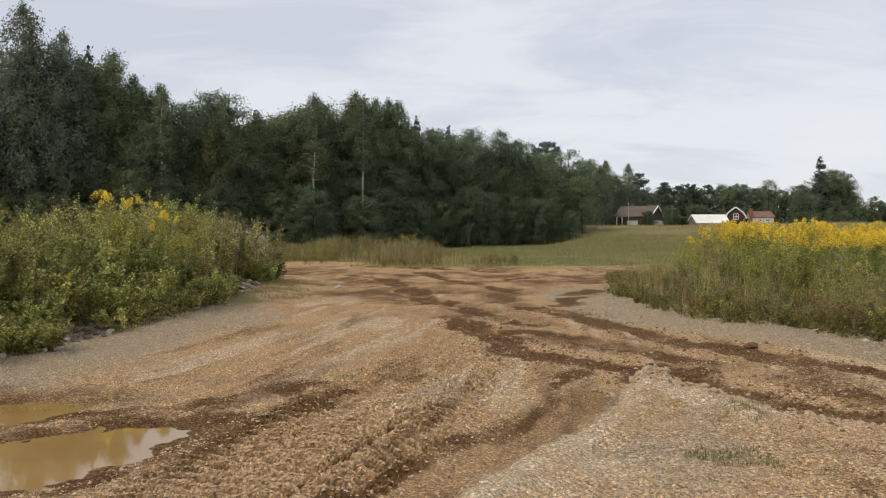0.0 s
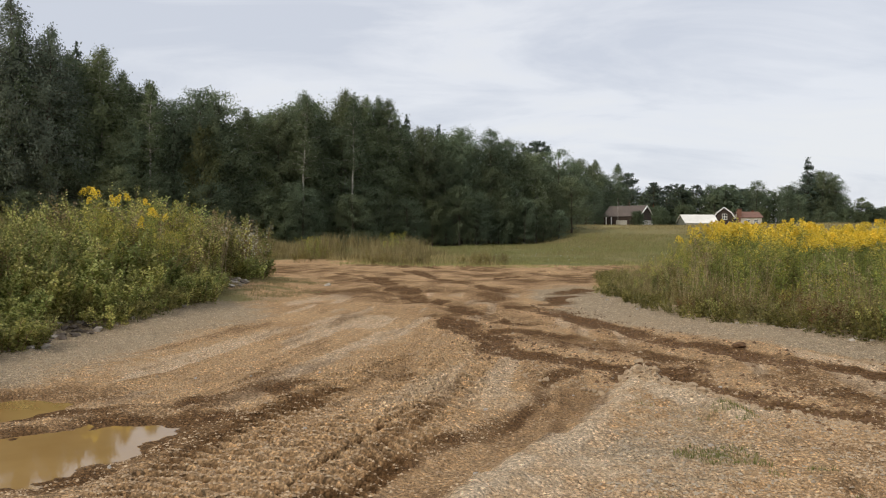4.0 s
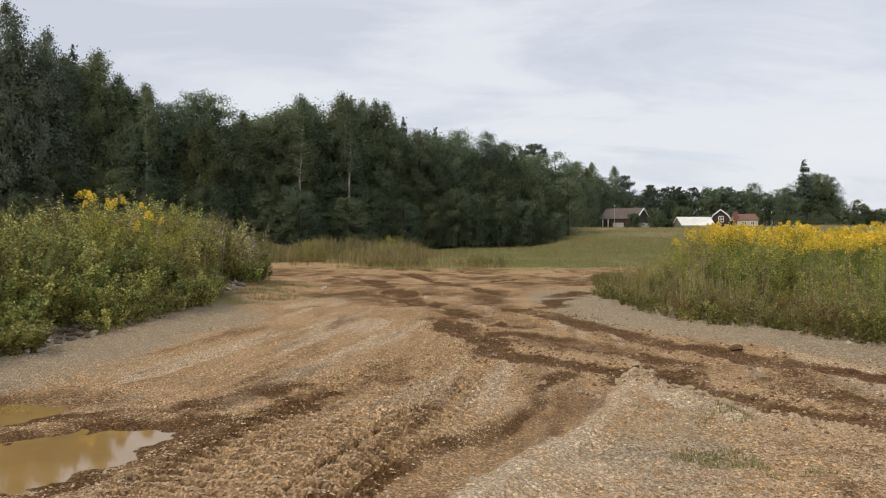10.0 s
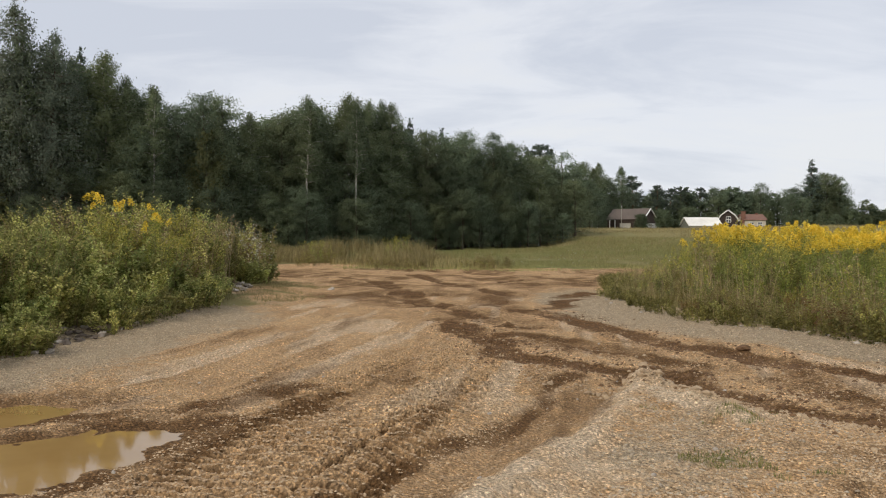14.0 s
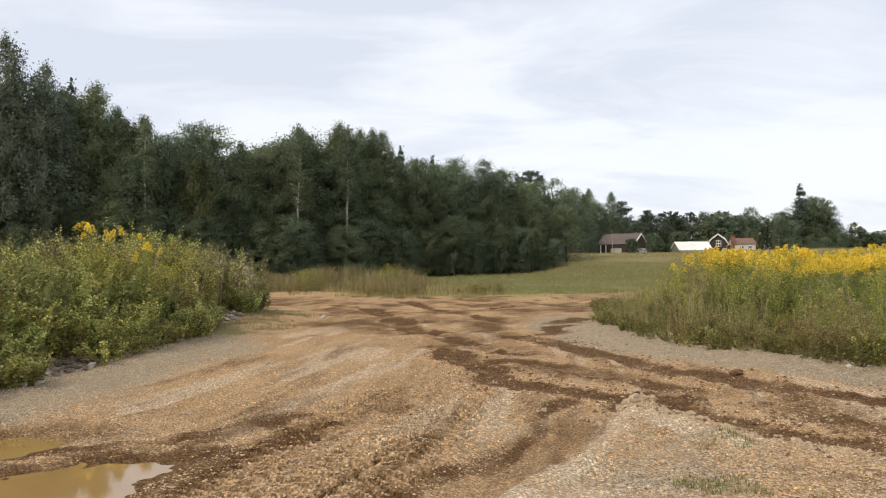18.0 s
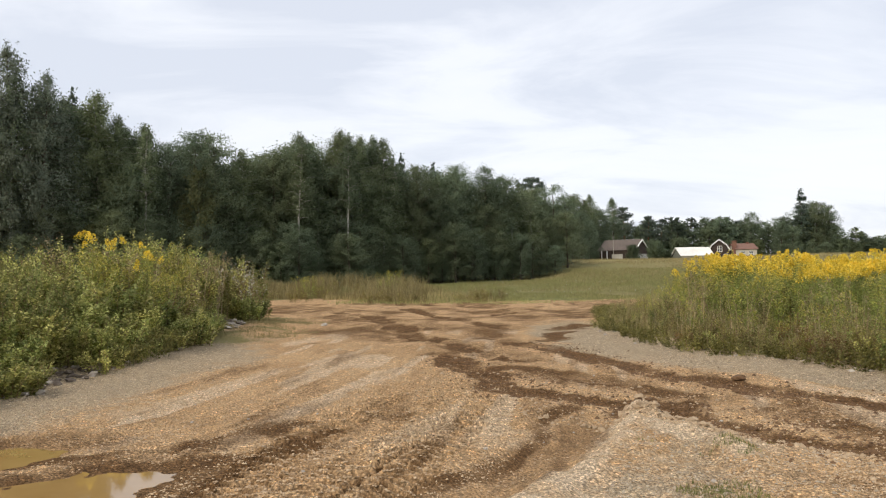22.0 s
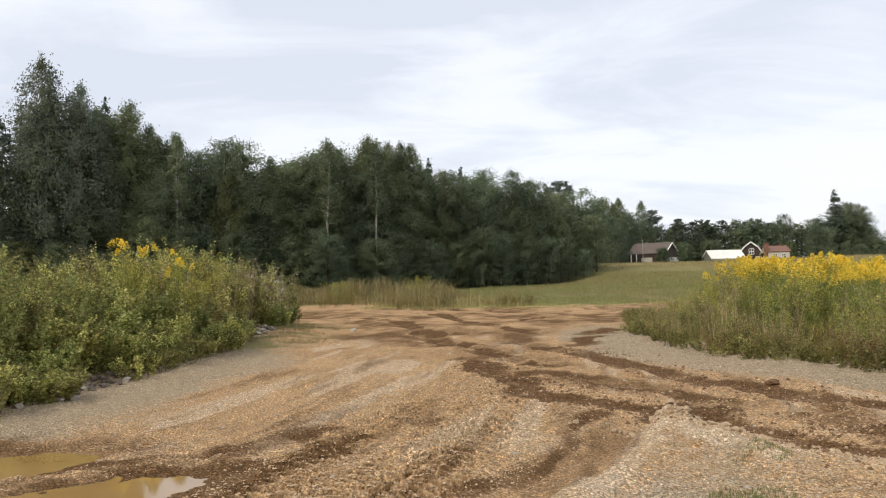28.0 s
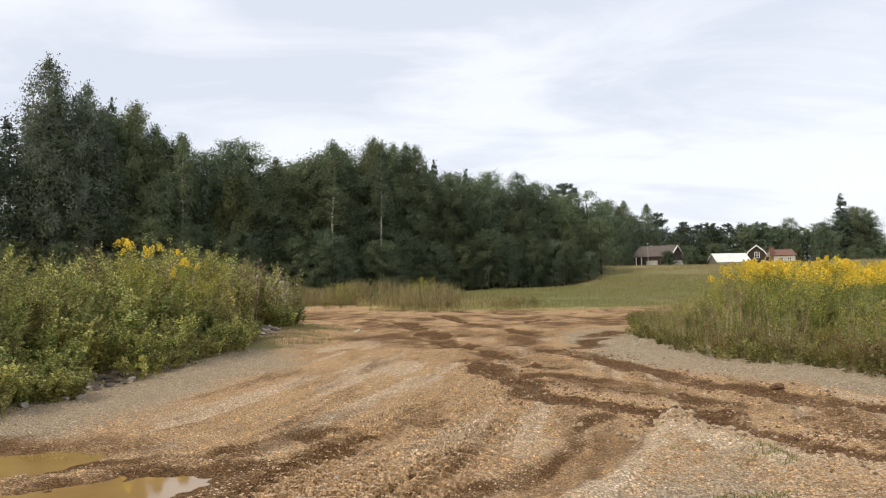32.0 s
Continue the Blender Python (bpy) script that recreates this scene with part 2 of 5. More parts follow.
ROCK = plain_mat("rubble_rock", (0.27, 0.235, 0.195), (0.56, 0.50, 0.425), 14, 0.9, 0.6, 0.02)
DARK_ROCK = plain_mat("dark_rubble", (0.075, 0.058, 0.045), (0.20, 0.16, 0.125), 14, 0.9, 0.6, 0.02)
CLOD = plain_mat("clay_clod", (0.29, 0.205, 0.125), (0.47, 0.36, 0.235), 16, 0.95, 0.8, 0.02)
MUD_CLOD = plain_mat("mud_clod", (0.085, 0.046, 0.022), (0.19, 0.11, 0.055), 16, 0.85, 0.8, 0.02)

BIRCH_BARK = Mat("birch_bark", 0.8)
bands = BIRCH_BARK.noise(3.0, 4, 0.6, (1.0, 1.0, 3.5))
BIRCH_BARK.color(BIRCH_BARK.ramp(bands, (0.38, (0.05, 0.045, 0.04)), (0.5, (0.42, 0.40, 0.36)), (0.7, (0.60, 0.58, 0.54)))).bump(bands, 0.4, 0.01)
BIRCH_BARK = BIRCH_BARK.m
DARK_BARK = plain_mat("dark_bark", (0.055, 0.045, 0.035), (0.13, 0.10, 0.075), 9, 0.95, 0.7, 0.02, (1, 1, 0.3))
PINE_BARK = plain_mat("pine_bark", (0.13, 0.07, 0.04), (0.27, 0.15, 0.08), 9, 0.95, 0.7, 0.02, (1, 1, 0.4))
STEM = plain_mat("green_stem", (0.10, 0.12, 0.03), (0.20, 0.17, 0.07), 20, 0.7, 0.1)
STRAW_STEM = plain_mat("straw_stem", (0.30, 0.23, 0.12), (0.45, 0.36, 0.21), 20, 0.8, 0.1)
DRY_STEM = plain_mat("dry_stem", (0.16, 0.10, 0.05), (0.30, 0.21, 0.11), 20, 0.8, 0.1)

BIRCH_LEAF = leaf_mat("birch_leaf", (0.113, 0.147, 0.086), (0.135, 0.174, 0.099), (0.163, 0.207, 0.114), 0.65, 0.45, (1.08, 1.0, 0.86), 0.35)
ALDER_LEAF = leaf_mat("alder_leaf", (0.124, 0.163, 0.102), (0.148, 0.193, 0.119), (0.176, 0.226, 0.139), 0.65, 0.45, (1.1, 1.0, 0.86), 0.3)
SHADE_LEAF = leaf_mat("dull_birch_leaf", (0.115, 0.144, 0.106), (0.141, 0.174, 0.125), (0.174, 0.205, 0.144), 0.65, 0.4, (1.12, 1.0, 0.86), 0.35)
ROWAN_LEAF = leaf_mat("rowan_leaf", (0.090, 0.105, 0.046), (0.13, 0.145, 0.060), (0.19, 0.185, 0.07), 0.65, 0.45, (1.1, 1.0, 0.75), 0.8)
SPRUCE_LEAF = leaf_mat("spruce_needles", (0.061, 0.089, 0.068), (0.084, 0.116, 0.086), (0.115, 0.149, 0.108), 0.65, 0.3, None, 0.6)
PINE_LEAF = leaf_mat("pine_needles", (0.068, 0.094, 0.075), (0.091, 0.122, 0.094), (0.130, 0.156, 0.114), 0.65, 0.3, None, 0.6)
SHRUB_LEAF = leaf_mat("shrub_leaf", (0.137, 0.148, 0.041), (0.308, 0.308, 0.089), (0.638, 0.581, 0.217), 0.5, 0.45, (0.80, 0.93, 0.95), 1.3, 0.40)
WEED_LEAF = leaf_mat("weed_leaf", (0.107, 0.102, 0.034), (0.230, 0.213, 0.067), (0.426, 0.377, 0.156), 0.55, 0.45, (0.95, 0.95, 0.75), 1.6, 0.28)
GOLD_LEAF = leaf_mat("goldenrod_leaf", (0.117, 0.162, 0.038), (0.234, 0.284, 0.072), (0.405, 0.441, 0.131), 0.55, 0.48, (1.05, 1.0, 0.8), 1.2, 0.3)
GOLD_FLOWER = leaf_mat("goldenrod_flower", (0.62, 0.445, 0.035), (0.82, 0.625, 0.07), (0.92, 0.76, 0.17), 0.7, 0.38)
BUD_FLOWER = leaf_mat("goldenrod_bud", (0.24, 0.22, 0.045), (0.42, 0.38, 0.08), (0.60, 0.52, 0.12), 0.7, 0.25)
SEED_HEAD = leaf_mat("seed_head", (0.16, 0.105, 0.055), (0.32, 0.24, 0.13), (0.52, 0.44, 0.28), 0.8, 0.2)
PALE_LEAF = leaf_mat("pale_leaf", (0.20, 0.19, 0.12), (0.42, 0.41, 0.33), (0.66, 0.65, 0.57), 0.6, 0.25)
RUSTY_LEAF = leaf_mat("rusty_leaf", (0.10, 0.05, 0.02), (0.19, 0.105, 0.035), (0.26, 0.18, 0.06))
STRAW = leaf_mat("straw_grass", (0.162, 0.135, 0.054), (0.297, 0.243, 0.108), (0.450, 0.378, 0.189), 0.7, 0.25)
GREEN_GRASS = leaf_mat("green_grass", (0.10, 0.105, 0.034), (0.17, 0.175, 0.056), (0.27, 0.25, 0.095), 0.6, 0.35)
DRY_MEADOW = leaf_mat("dry_meadow", (0.22, 0.19, 0.08), (0.30, 0.25, 0.115), (0.38, 0.32, 0.16), 0.7, 0.35)
MEADOW_GRASS = leaf_mat("meadow_grass", (0.22, 0.225, 0.08), (0.31, 0.30, 0.115), (0.42, 0.39, 0.17), 0.7, 0.35)
WHITE_FLOWER = leaf_mat("white_flower", (0.40, 0.40, 0.34), (0.50, 0.50, 0.43), (0.62, 0.62, 0.55), 0.7, 0.2)


# ---- mesh helpers ----
def mesh_of(name, verts, faces, smooth=False):
    """A mesh from an array of places and a list of arrays of faces."""
    me = bpy.data.meshes.new(name)
    verts = np.asarray(verts, np.float32)
    faces = [np.asarray(f, np.int32) for f in faces if len(f)]
    me.vertices.add(len(verts))
    me.vertices.foreach_set("co", verts.ravel())
    loops = np.concatenate([f.ravel() for f in faces])
    sizes = np.concatenate([np.full(len(f), f.shape[1]) for f in faces])
    me.loops.add(len(loops))
    me.loops.foreach_set("vertex_index", loops)
    me.polygons.add(len(sizes))
    me.polygons.foreach_set("loop_start", np.concatenate([[0], np.cumsum(sizes)[:-1]]).astype(np.int32))
    me.polygons.foreach_set("use_smooth", np.full(len(sizes), smooth))
    me.update(calc_edges=True)
    return me


def part(name, data, material, parent=None, label=""):
    """Links a mesh, a bmesh or a Geo as one object, under a thing if one is given."""
    if isinstance(data, Geo):
        data = data.mesh(name)
    elif isinstance(data, bmesh.types.BMesh):
        bm, data = data, bpy.data.meshes.new(name)
        bm.to_mesh(data)
        bm.free()
    if material and not data.materials:
        data.materials.append(material)
    ob = new(name, data)
    if parent:
        ob.parent = parent
    return tagged(ob, label)


class Geo:
    """Collects quads and triangles."""

    def __init__(self):
        self.v, self.q, self.t, self.n = [], [], [], 0

    def add(self, v, quads=(), tris=()):
        if len(quads):
            self.q.append(np.asarray(quads) + self.n)
        if len(tris):
            self.t.append(np.asarray(tris) + self.n)
        self.v.append(np.asarray(v, float).reshape(-1, 3))
        self.n += len(self.v[-1])
        return self

    def mesh(self, name, smooth=False):
        f = []
        if self.q:
            f.append(np.concatenate(self.q))
        if self.t:
            f.append(np.concatenate(self.t))
        return mesh_of(name, np.concatenate(self.v), f, smooth)

    def tube(self, pts, radii, sides=5):
        pts, radii = np.asarray(pts, float), np.asarray(radii, float)
        d = np.gradient(pts, axis=0)
        d /= np.linalg.norm(d, axis=1)[:, None] + 1e-9
        ref = np.where(np.abs(d[:, 2:3]) > 0.9, np.array([[1.0, 0, 0]]), np.array([[0, 0, 1.0]]))
        a = np.cross(d, ref)
        a /= np.linalg.norm(a, axis=1)[:, None] + 1e-9
        b = np.cross(d, a)
        ang = np.linspace(0, 2 * np.pi, sides, endpoint=False)
        ring = a[:, None] * np.cos(ang)[None, :, None] + b[:, None] * np.sin(ang)[None, :, None]
        v = pts[:, None] + ring * radii[:, None, None]
        i, j = np.meshgrid(np.arange(len(pts) - 1), np.arange(sides), indexing="ij")
        k = (j + 1) % sides
        q = np.stack([i * sides + j, i * sides + k, (i + 1) * sides + k, (i + 1) * sides + j], -1).reshape(-1, 4)
        return self.add(v, q)

    def leaves(self, rng, at, along, length, width, belly=0.45):
        """Kite-shaped leaves, each from its stalk at a place along a direction."""
        at, along = np.asarray(at, float), np.asarray(along, float)
        n = len(at)
        along = along / (np.linalg.norm(along, axis=1)[:, None] + 1e-9)
        side = np.cross(along, rng.normal(size=(n, 3)))
        side /= np.linalg.norm(side, axis=1)[:, None] + 1e-9
        length, width = np.broadcast_to(length, n)[:, None], np.broadcast_to(width, n)[:, None]
        m = at + along * length * belly
        v = np.stack([at, m + side * width / 2, at + along * length, m - side * width / 2], 1)
        return self.add(v, np.arange(4 * n).reshape(n, 4))

    def box(self, x0, y0, z0, x1, y1, z1):
        v = [(x, y, z) for z in (z0, z1) for y in (y0, y1) for x in (x0, x1)]
        q = [(0, 2, 3, 1), (4, 5, 7, 6), (0, 1, 5, 4), (1, 3, 7, 5), (3, 2, 6, 7), (2, 0, 4, 6)]
        return self.add(v, q)


def blob(rng, rough=0.25, level=1):
    """A lumpy stone about one metre across, as a bmesh."""
    bm = bmesh.new()
    bmesh.ops.create_icosphere(bm, subdivisions=level, radius=0.5)
    for v in bm.verts:
        v.co *= 1 + rough * rng.uniform(-0.5, 0.5)
    # two or three broken faces
    for _ in range(3):
        n = Vector(rng.normal(0, 1, 3)).normalized()
        cut = rng.uniform(0.22, 0.38)
        for v in bm.verts:
            over = v.co.dot(n) - cut
            if over > 0:
                v.co -= n * over * 0.9
    return bm


# ---- the lie of the land ----
def smooth(a, b, v):
    t = np.clip((np.asarray(v, float) - a) / (b - a), 0, 1)
    return t * t * (3 - 2 * t)


def lattice(x, y, seed):
    n = (x.astype(np.int64) * 374761393 + y.astype(np.int64) * 668265263 + seed * 1274126177) & 0xFFFFFFFF
    n = ((n ^ (n >> 13)) * 1274126177) & 0xFFFFFFFF
    return ((n ^ (n >> 16)) & 0xFFFF) / 65535.0


def vnoise(x, y, size, seed=0):
    """Smooth noise from -1 to 1 with lumps of that size."""
    x, y = np.asarray(x, float) / size, np.asarray(y, float) / size
    i, j = np.floor(x), np.floor(y)
    u, v = x - i, y - j
    u, v = u * u * (3 - 2 * u), v * v * (3 - 2 * v)
    a, b = lattice(i, j, seed), lattice(i + 1, j, seed)
    c, d = lattice(i, j + 1, seed), lattice(i + 1, j + 1, seed)
    return ((a * (1 - u) + b * u) * (1 - v) + (c * (1 - u) + d * u) * v) * 2 - 1


def near_line(x, y, line):
    """Distance to a polyline, and how far along it."""
    best, where = np.full(np.shape(x), 1e9), np.zeros(np.shape(x))
    run = 0.0
    for (ax, ay), (bx, by) in zip(line, line[1:]):
        ux, uy = bx - ax, by - ay
        ll = math.hypot(ux, uy)
        t = np.clip(((x - ax) * ux + (y - ay) * uy) / ll ** 2, 0, 1)
        d = np.hypot(x - ax - t * ux, y - ay - t * uy)
        where = np.where(d < best, run + t * ll, where)
        best = np.minimum(best, d)
        run += ll
    return best, where


def inside(x, y, poly):
    """Signed distance to a polygon, positive within."""
    d, _ = near_line(x, y, poly + poly[:1])
    c = np.zeros(np.shape(x), bool)
    for (ax, ay), (bx, by) in zip(poly, poly[1:] + poly[:1]):
        if ay != by:
            c ^= ((ay > y) != (by > y)) & (x < (bx - ax) * (y - ay) / (by - ay) + ax)
    return np.where(c, d, -d)


def left_edge(y):
    return np.interp(y, [4, 11, 13, 15, 16.8, 20, 25, 30, 33, 38, 48], [-6.3, -6.25, -6.15, -5.85, -5.65, -6.0, -6.45, -6.6, -8.6, -16, -30])


def right_edge(y):
    return np.interp(y, [4, 9, 12, 13.8, 16.8, 19.7, 24, 30, 35, 42], [9.5, 8.2, 6.7, 6.0, 4.9, 4.4, 4.8, 6.0, 7.4, 16])


MAIN_RUT = [(0.15, 15.2), (0.4, 13.4), (0.7, 11.7), (1.15, 10.7), (1.75, 10.1), (2.35, 9.55), (2.6, 8.75), (3.0, 8.25), (3.3, 7.75), (3.65, 7.3), (3.95, 6.75), (4.4, 5.6)]
SIDE_RUT = [(1.6, 17.9), (2.2, 17.3), (2.5, 16.6), (2.85, 15.2), (3.15, 13.7), (3.45, 12.5), (3.75, 11.5), (4.1, 10.7), (4.55, 10.0), (5.3, 8.9), (6.0, 7.6)]
MID_RUT = [(0.85, 13.4), (1.4, 13.5), (1.85, 12.9), (2.35, 11.8), (2.75, 10.8), (3.0, 10.1)]
FAR_RUTS = [
    [(-4.6, 35.5), (-2.9, 31.5), (-2.2, 28.2), (-1.2, 24.0), (-0.6, 20.8), (0.1, 18.6), (0.55, 16.6)],
    [(-1.8, 39.0), (-0.8, 33.0), (0.6, 28.0), (1.3, 25.6), (1.75, 23.5)],
    [(3.2, 38.0), (5.0, 38.3), (8.2, 37.6)],
    [(3.2, 23.0), (3.7, 24.0), (4.3, 24.6)],
    [(-3.2, 46.0), (-1.2, 44.0), (1.6, 39.5), (4.0, 37.0)],
    [(2.2, 31.5), (3.0, 33.5), (4.6, 35.0)],
    [(2.5, 19.5), (2.9, 21.0), (3.1, 21.6)],
]
TRACKS = [
    [(-1.45, 4.5), (-1.12, 5.57), (-0.84, 6.44), (-0.51, 7.64), (-0.16, 9.58), (0.13, 11.5), (0.5, 14.0)],
    [(-0.88, 4.4), (-0.64, 5.57), (-0.38, 6.44), (-0.08, 7.64), (0.23, 9.19), (0.49, 10.46)],
    [(-2.0, 4.5), (-1.69, 5.79), (-1.54, 6.94), (-1.29, 8.19), (-0.91, 9.58), (-0.52, 11.5), (0.0, 14.5)],
]
PUDDLES = [
    [(-2.2, 6.74), (-2.42, 6.94), (-2.86, 6.96), (-3.27, 6.78), (-3.6, 6.5), (-4.3, 6.1), (-4.3, 4.2), (-3.2, 4.3), (-2.86, 5.12), (-2.56, 5.46), (-2.38, 5.78), (-2.34, 6.2)],
    [(-3.58, 7.84), (-4.07, 7.98), (-4.6, 7.95), (-5.4, 7.9), (-5.2, 6.95), (-4.3, 6.92), (-3.9, 7.06), (-3.68, 7.25), (-3.58, 7.55)],
]
SMOOTH_RUT = [(-0.45, 4.7), (0.06, 5.57), (0.52, 6.35), (0.85, 7.0), (1.11, 7.64), (1.5, 8.4), (1.75, 9.0)]
DARK_EDGE = [(-0.95, 4.5), (-0.65, 5.0), (-0.37, 5.57), (-0.1, 6.18), (0.3, 6.55), (0.79, 7.64), (1.06, 8.5), (1.43, 9.4)]
BANK = [(1.0, 9.2), (1.62, 8.66), (1.94, 8.74), (2.22, 8.66), (2.32, 8.1), (2.43, 7.8), (2.62, 7.52), (2.72, 7.3), (3.09, 7.12), (3.31, 6.94), (3.48, 6.75), (3.6, 6.3), (3.95, 5.3)]
RIDGE = [(0.05, 4.6), (0.2, 4.94), (0.57, 5.57), (0.94, 6.2), (1.39, 7.16), (1.75, 7.95), (2.0, 8.55)]
RIDGE_TWO = [(2.0, 8.1), (2.2, 7.55), (2.32, 7.2), (2.4, 6.95), (2.5, 6.7)]


def bank_y(x):
    return np.interp(x, [p[0] for p in BANK], [p[1] for p in BANK])


def plate_x(y):
    """Where the pale gravel plate begins, beside the smooth rut."""
    return np.interp(y, [p[1] for p in RIDGE], [p[0] for p in RIDGE])


def lug_of(x, y, s, d, k):
    """The tread pattern of one tyre mark, from -1 to 1."""
    return np.tanh(4.0 * np.sin((s + 0.3 * d) * 2 * np.pi / 0.15 + 0.7 * vnoise(x, y, 0.7, 50 + k)))


def masks(x, y):
    """Height and the masks of mud (which also paints the shade of lug troughs), gravel and turf."""
    x, y = np.asarray(x, float), np.asarray(y, float)
    z = np.interp(y, [-500, 48, 60, 90, 130, 180, 260, 4000], [0, 0, 0.18, 0.85, 2.25, 3.75, 4.6, 4.6])
    far = smooth(60, 120, y)
    z = z + 0.8 * smooth(2, -11, x) * smooth(1, 5, y - 56 + 10 * smooth(-9, 0, x)) * (1 - smooth(60, 68, y)) * (1 + 0.2 * vnoise(x, y, 4, 50))
    z = z + 1.45 * smooth(8.5, 16, x - 0.03 * (y - 100)) * smooth(72, 108, y) * (1 - smooth(125, 175, y))
    z = z + far * (0.25 * vnoise(x, y, 31, 4) + 0.12 * vnoise(x, y, 12, 5))
    mud, gravel, turf = np.zeros(x.shape), np.zeros(x.shape), np.zeros(x.shape)
    wob = 0.5 * vnoise(x, y, 1.7, 11) + 0.2 * vnoise(x, y, 0.5, 12)
    dl, dr = left_edge(y) - x + wob, x - right_edge(y) + wob
    behind = smooth(3, 8, y)
    z = z + 0.75 * smooth(0, 2.6, dl) * behind * (0.85 + 0.3 * vnoise(x, y, 2.5, 13)) * (1 - smooth(31, 37, y))
    z = z + 0.14 * smooth(-1.6, 0.2, dl) * smooth(13, 16, y) * (1 - smooth(28, 33, y))
    z = z + 0.42 * smooth(0, 2.6, dr) * behind * (0.85 + 0.3 * vnoise(x, y, 2.5, 14)) * (1 - smooth(30, 40, y))
    turf = np.maximum(turf, np.maximum(smooth(0.1, 1.0, dl), smooth(0.0, 0.8, dr)))
    lip = 55.5 - 10.5 * smooth(-9, 0, x) + 2.6 * vnoise(x, y, 6, 15) + 1.2 * vnoise(x, y, 1.8, 19)
    turf = np.maximum(turf, smooth(-1.0, 2.5, y - lip))
    patch = smooth(-0.2, 0.7, 0.6 * vnoise(x, y, 1.6, 16) + 0.95 - (x - left_edge(y)) / 1.9) * smooth(17, 21, y) * (1 - smooth(34, 38, y))
    turf = np.maximum(turf, patch * (0.62 + 0.35 * vnoise(x, y, 0.7, 53)))
    # loose grey gravel along both verges
    gravel = np.maximum(smooth(-2.8, -1.0, dl + 0.3 * vnoise(x, y, 0.9, 51)) * (1 - smooth(18, 25, y)), smooth(-3.0, -1.7, dr + 0.3 * vnoise(x, y, 0.9, 52)) * (1 - smooth(22, 30, y)))
    # broad unevenness
    dirt = 1 - turf
    z = z + dirt * (0.035 * vnoise(x, y, 2.6, 21) + 0.022 * vnoise(x, y, 0.9, 22) + 0.008 * vnoise(x, y, 0.33, 23))
    # pale gravel plate with a broken edge above the main rut
    db = bank_y(x) - y + 0.07 * vnoise(x, y, 0.3, 24) + 0.04 * vnoise(x, y, 0.11, 25)
    dp = x - plate_x(y) + 0.10 * vnoise(x, y, 0.4, 26)
    side = smooth(-0.22, 0.16, dp)
    on_plate = smooth(0, 0.10, db) * side
    z = z + (0.12 - 0.07 * smooth(2.4, 2.9, x)) * on_plate * (1 - 0.8 * smooth(0.3, 3.2, db)) * (1 + 0.25 * vnoise(x, y, 0.25, 52))
    crest = np.exp(-(np.hypot((x - 2.05) / 0.28, (y - 8.6) / 0.22)) ** 2)
    z = z + crest * (0.03 + 0.12 * vnoise(x, y, 0.16, 27))
    # its rim and two ridges are pale clay, its middle grey gravel, its far side brown
    ridge = 0.0
    for line, wide, high in ((RIDGE, 0.22, 0.085), (RIDGE_TWO, 0.18, 0.065)):
        d = near_line(x + 0.10 * vnoise(x, y, 0.35, 65), y, line)[0]
        ridge = np.maximum(ridge, np.exp(-(d / wide) ** 2) * (0.8 + 0.3 * vnoise(x, y, 0.3, 64)))
        z = z + high * np.exp(-(d / wide) ** 2) * (0.7 + 0.5 * vnoise(x, y, 0.2, 66))
    rim = np.exp(-np.clip(db - 0.05, 0, 9) / (0.34 + 0.25 * smooth(2.6, 1.9, x))) * smooth(-0.02, 0.06, db) * side * (1 - 0.6 * smooth(2.7, 3.3, x))
    pale = np.maximum(1.2 * ridge, 1.15 * rim)
    pale = np.maximum(pale, 0.72 * on_plate * smooth(0.3, -0.7, x - 2.15 - 0.15 * (y - 7)) * (0.75 + 0.4 * vnoise(x, y, 0.5, 28)))
    heart = np.exp(-(np.hypot((x - 1.75 - 0.22 * (y - 6)) / 0.75, (y - 6.0) / 1.5)) ** 2)
    gravel = np.maximum(gravel, on_plate * np.clip(0.95 * heart + 0.35 * vnoise(x, y, 0.45, 30), 0, 1))
    turf = np.maximum(turf, 0.62 * smooth(0.25, 0.75, vnoise(x, y, 0.36, 29) + 0.3 * vnoise(x, y, 0.12, 46)) * np.exp(-(np.hypot((x - 2.05) / 0.45, (y - 6.0) / 1.1)) ** 2))
    mud_plate = np.clip(0.30 + 0.26 * vnoise(x, y, 0.5, 76) + 0.15 * vnoise(x, y, 0.18, 68), 0, 0.6) * smooth(0.1, 0.5, db) * smooth(2.3, 2.9, x + 0.15 * (7 - y)) * side
    mud = np.maximum(mud, mud_plate)
    pale = pale * (1 - 0.7 * smooth(0.1, 0.4, mud_plate)) * (1 - 0.7 * on_plate * smooth(0.4, 0.9, gravel) * (1 - ridge))
    open_dirt = 1 - smooth(0, 0.1, db) * side
    # a smooth damp rut with a darker, deeper edge along it
    d = near_line(x + 0.10 * vnoise(x, y, 0.5, 67), y, SMOOTH_RUT)[0]
    soft = (1 - smooth(0.26, 0.46, d)) * (1 - smooth(8.6, 9.3, y)) * (1 - 0.6 * side)
    mud = np.maximum(mud, 0.50 * soft * (0.9 + 0.35 * vnoise(x, y, 0.5, 68)))
    z = z - 0.06 * np.exp(-(d / 0.34) ** 2)
    d, s = near_line(x + 0.09 * vnoise(x, y, 0.3, 64), y + 0.1 * vnoise(x, y, 0.4, 58), DARK_EDGE)
    mud = np.maximum(mud, 0.82 * (1 - smooth(0.05, 0.21, d / (1 + 0.3 * vnoise(x, y, 0.5, 59)))) * (0.92 + 0.25 * vnoise(x, y, 0.35, 59)))
    z = z - 0.02 * np.exp(-(d / 0.12) ** 2)
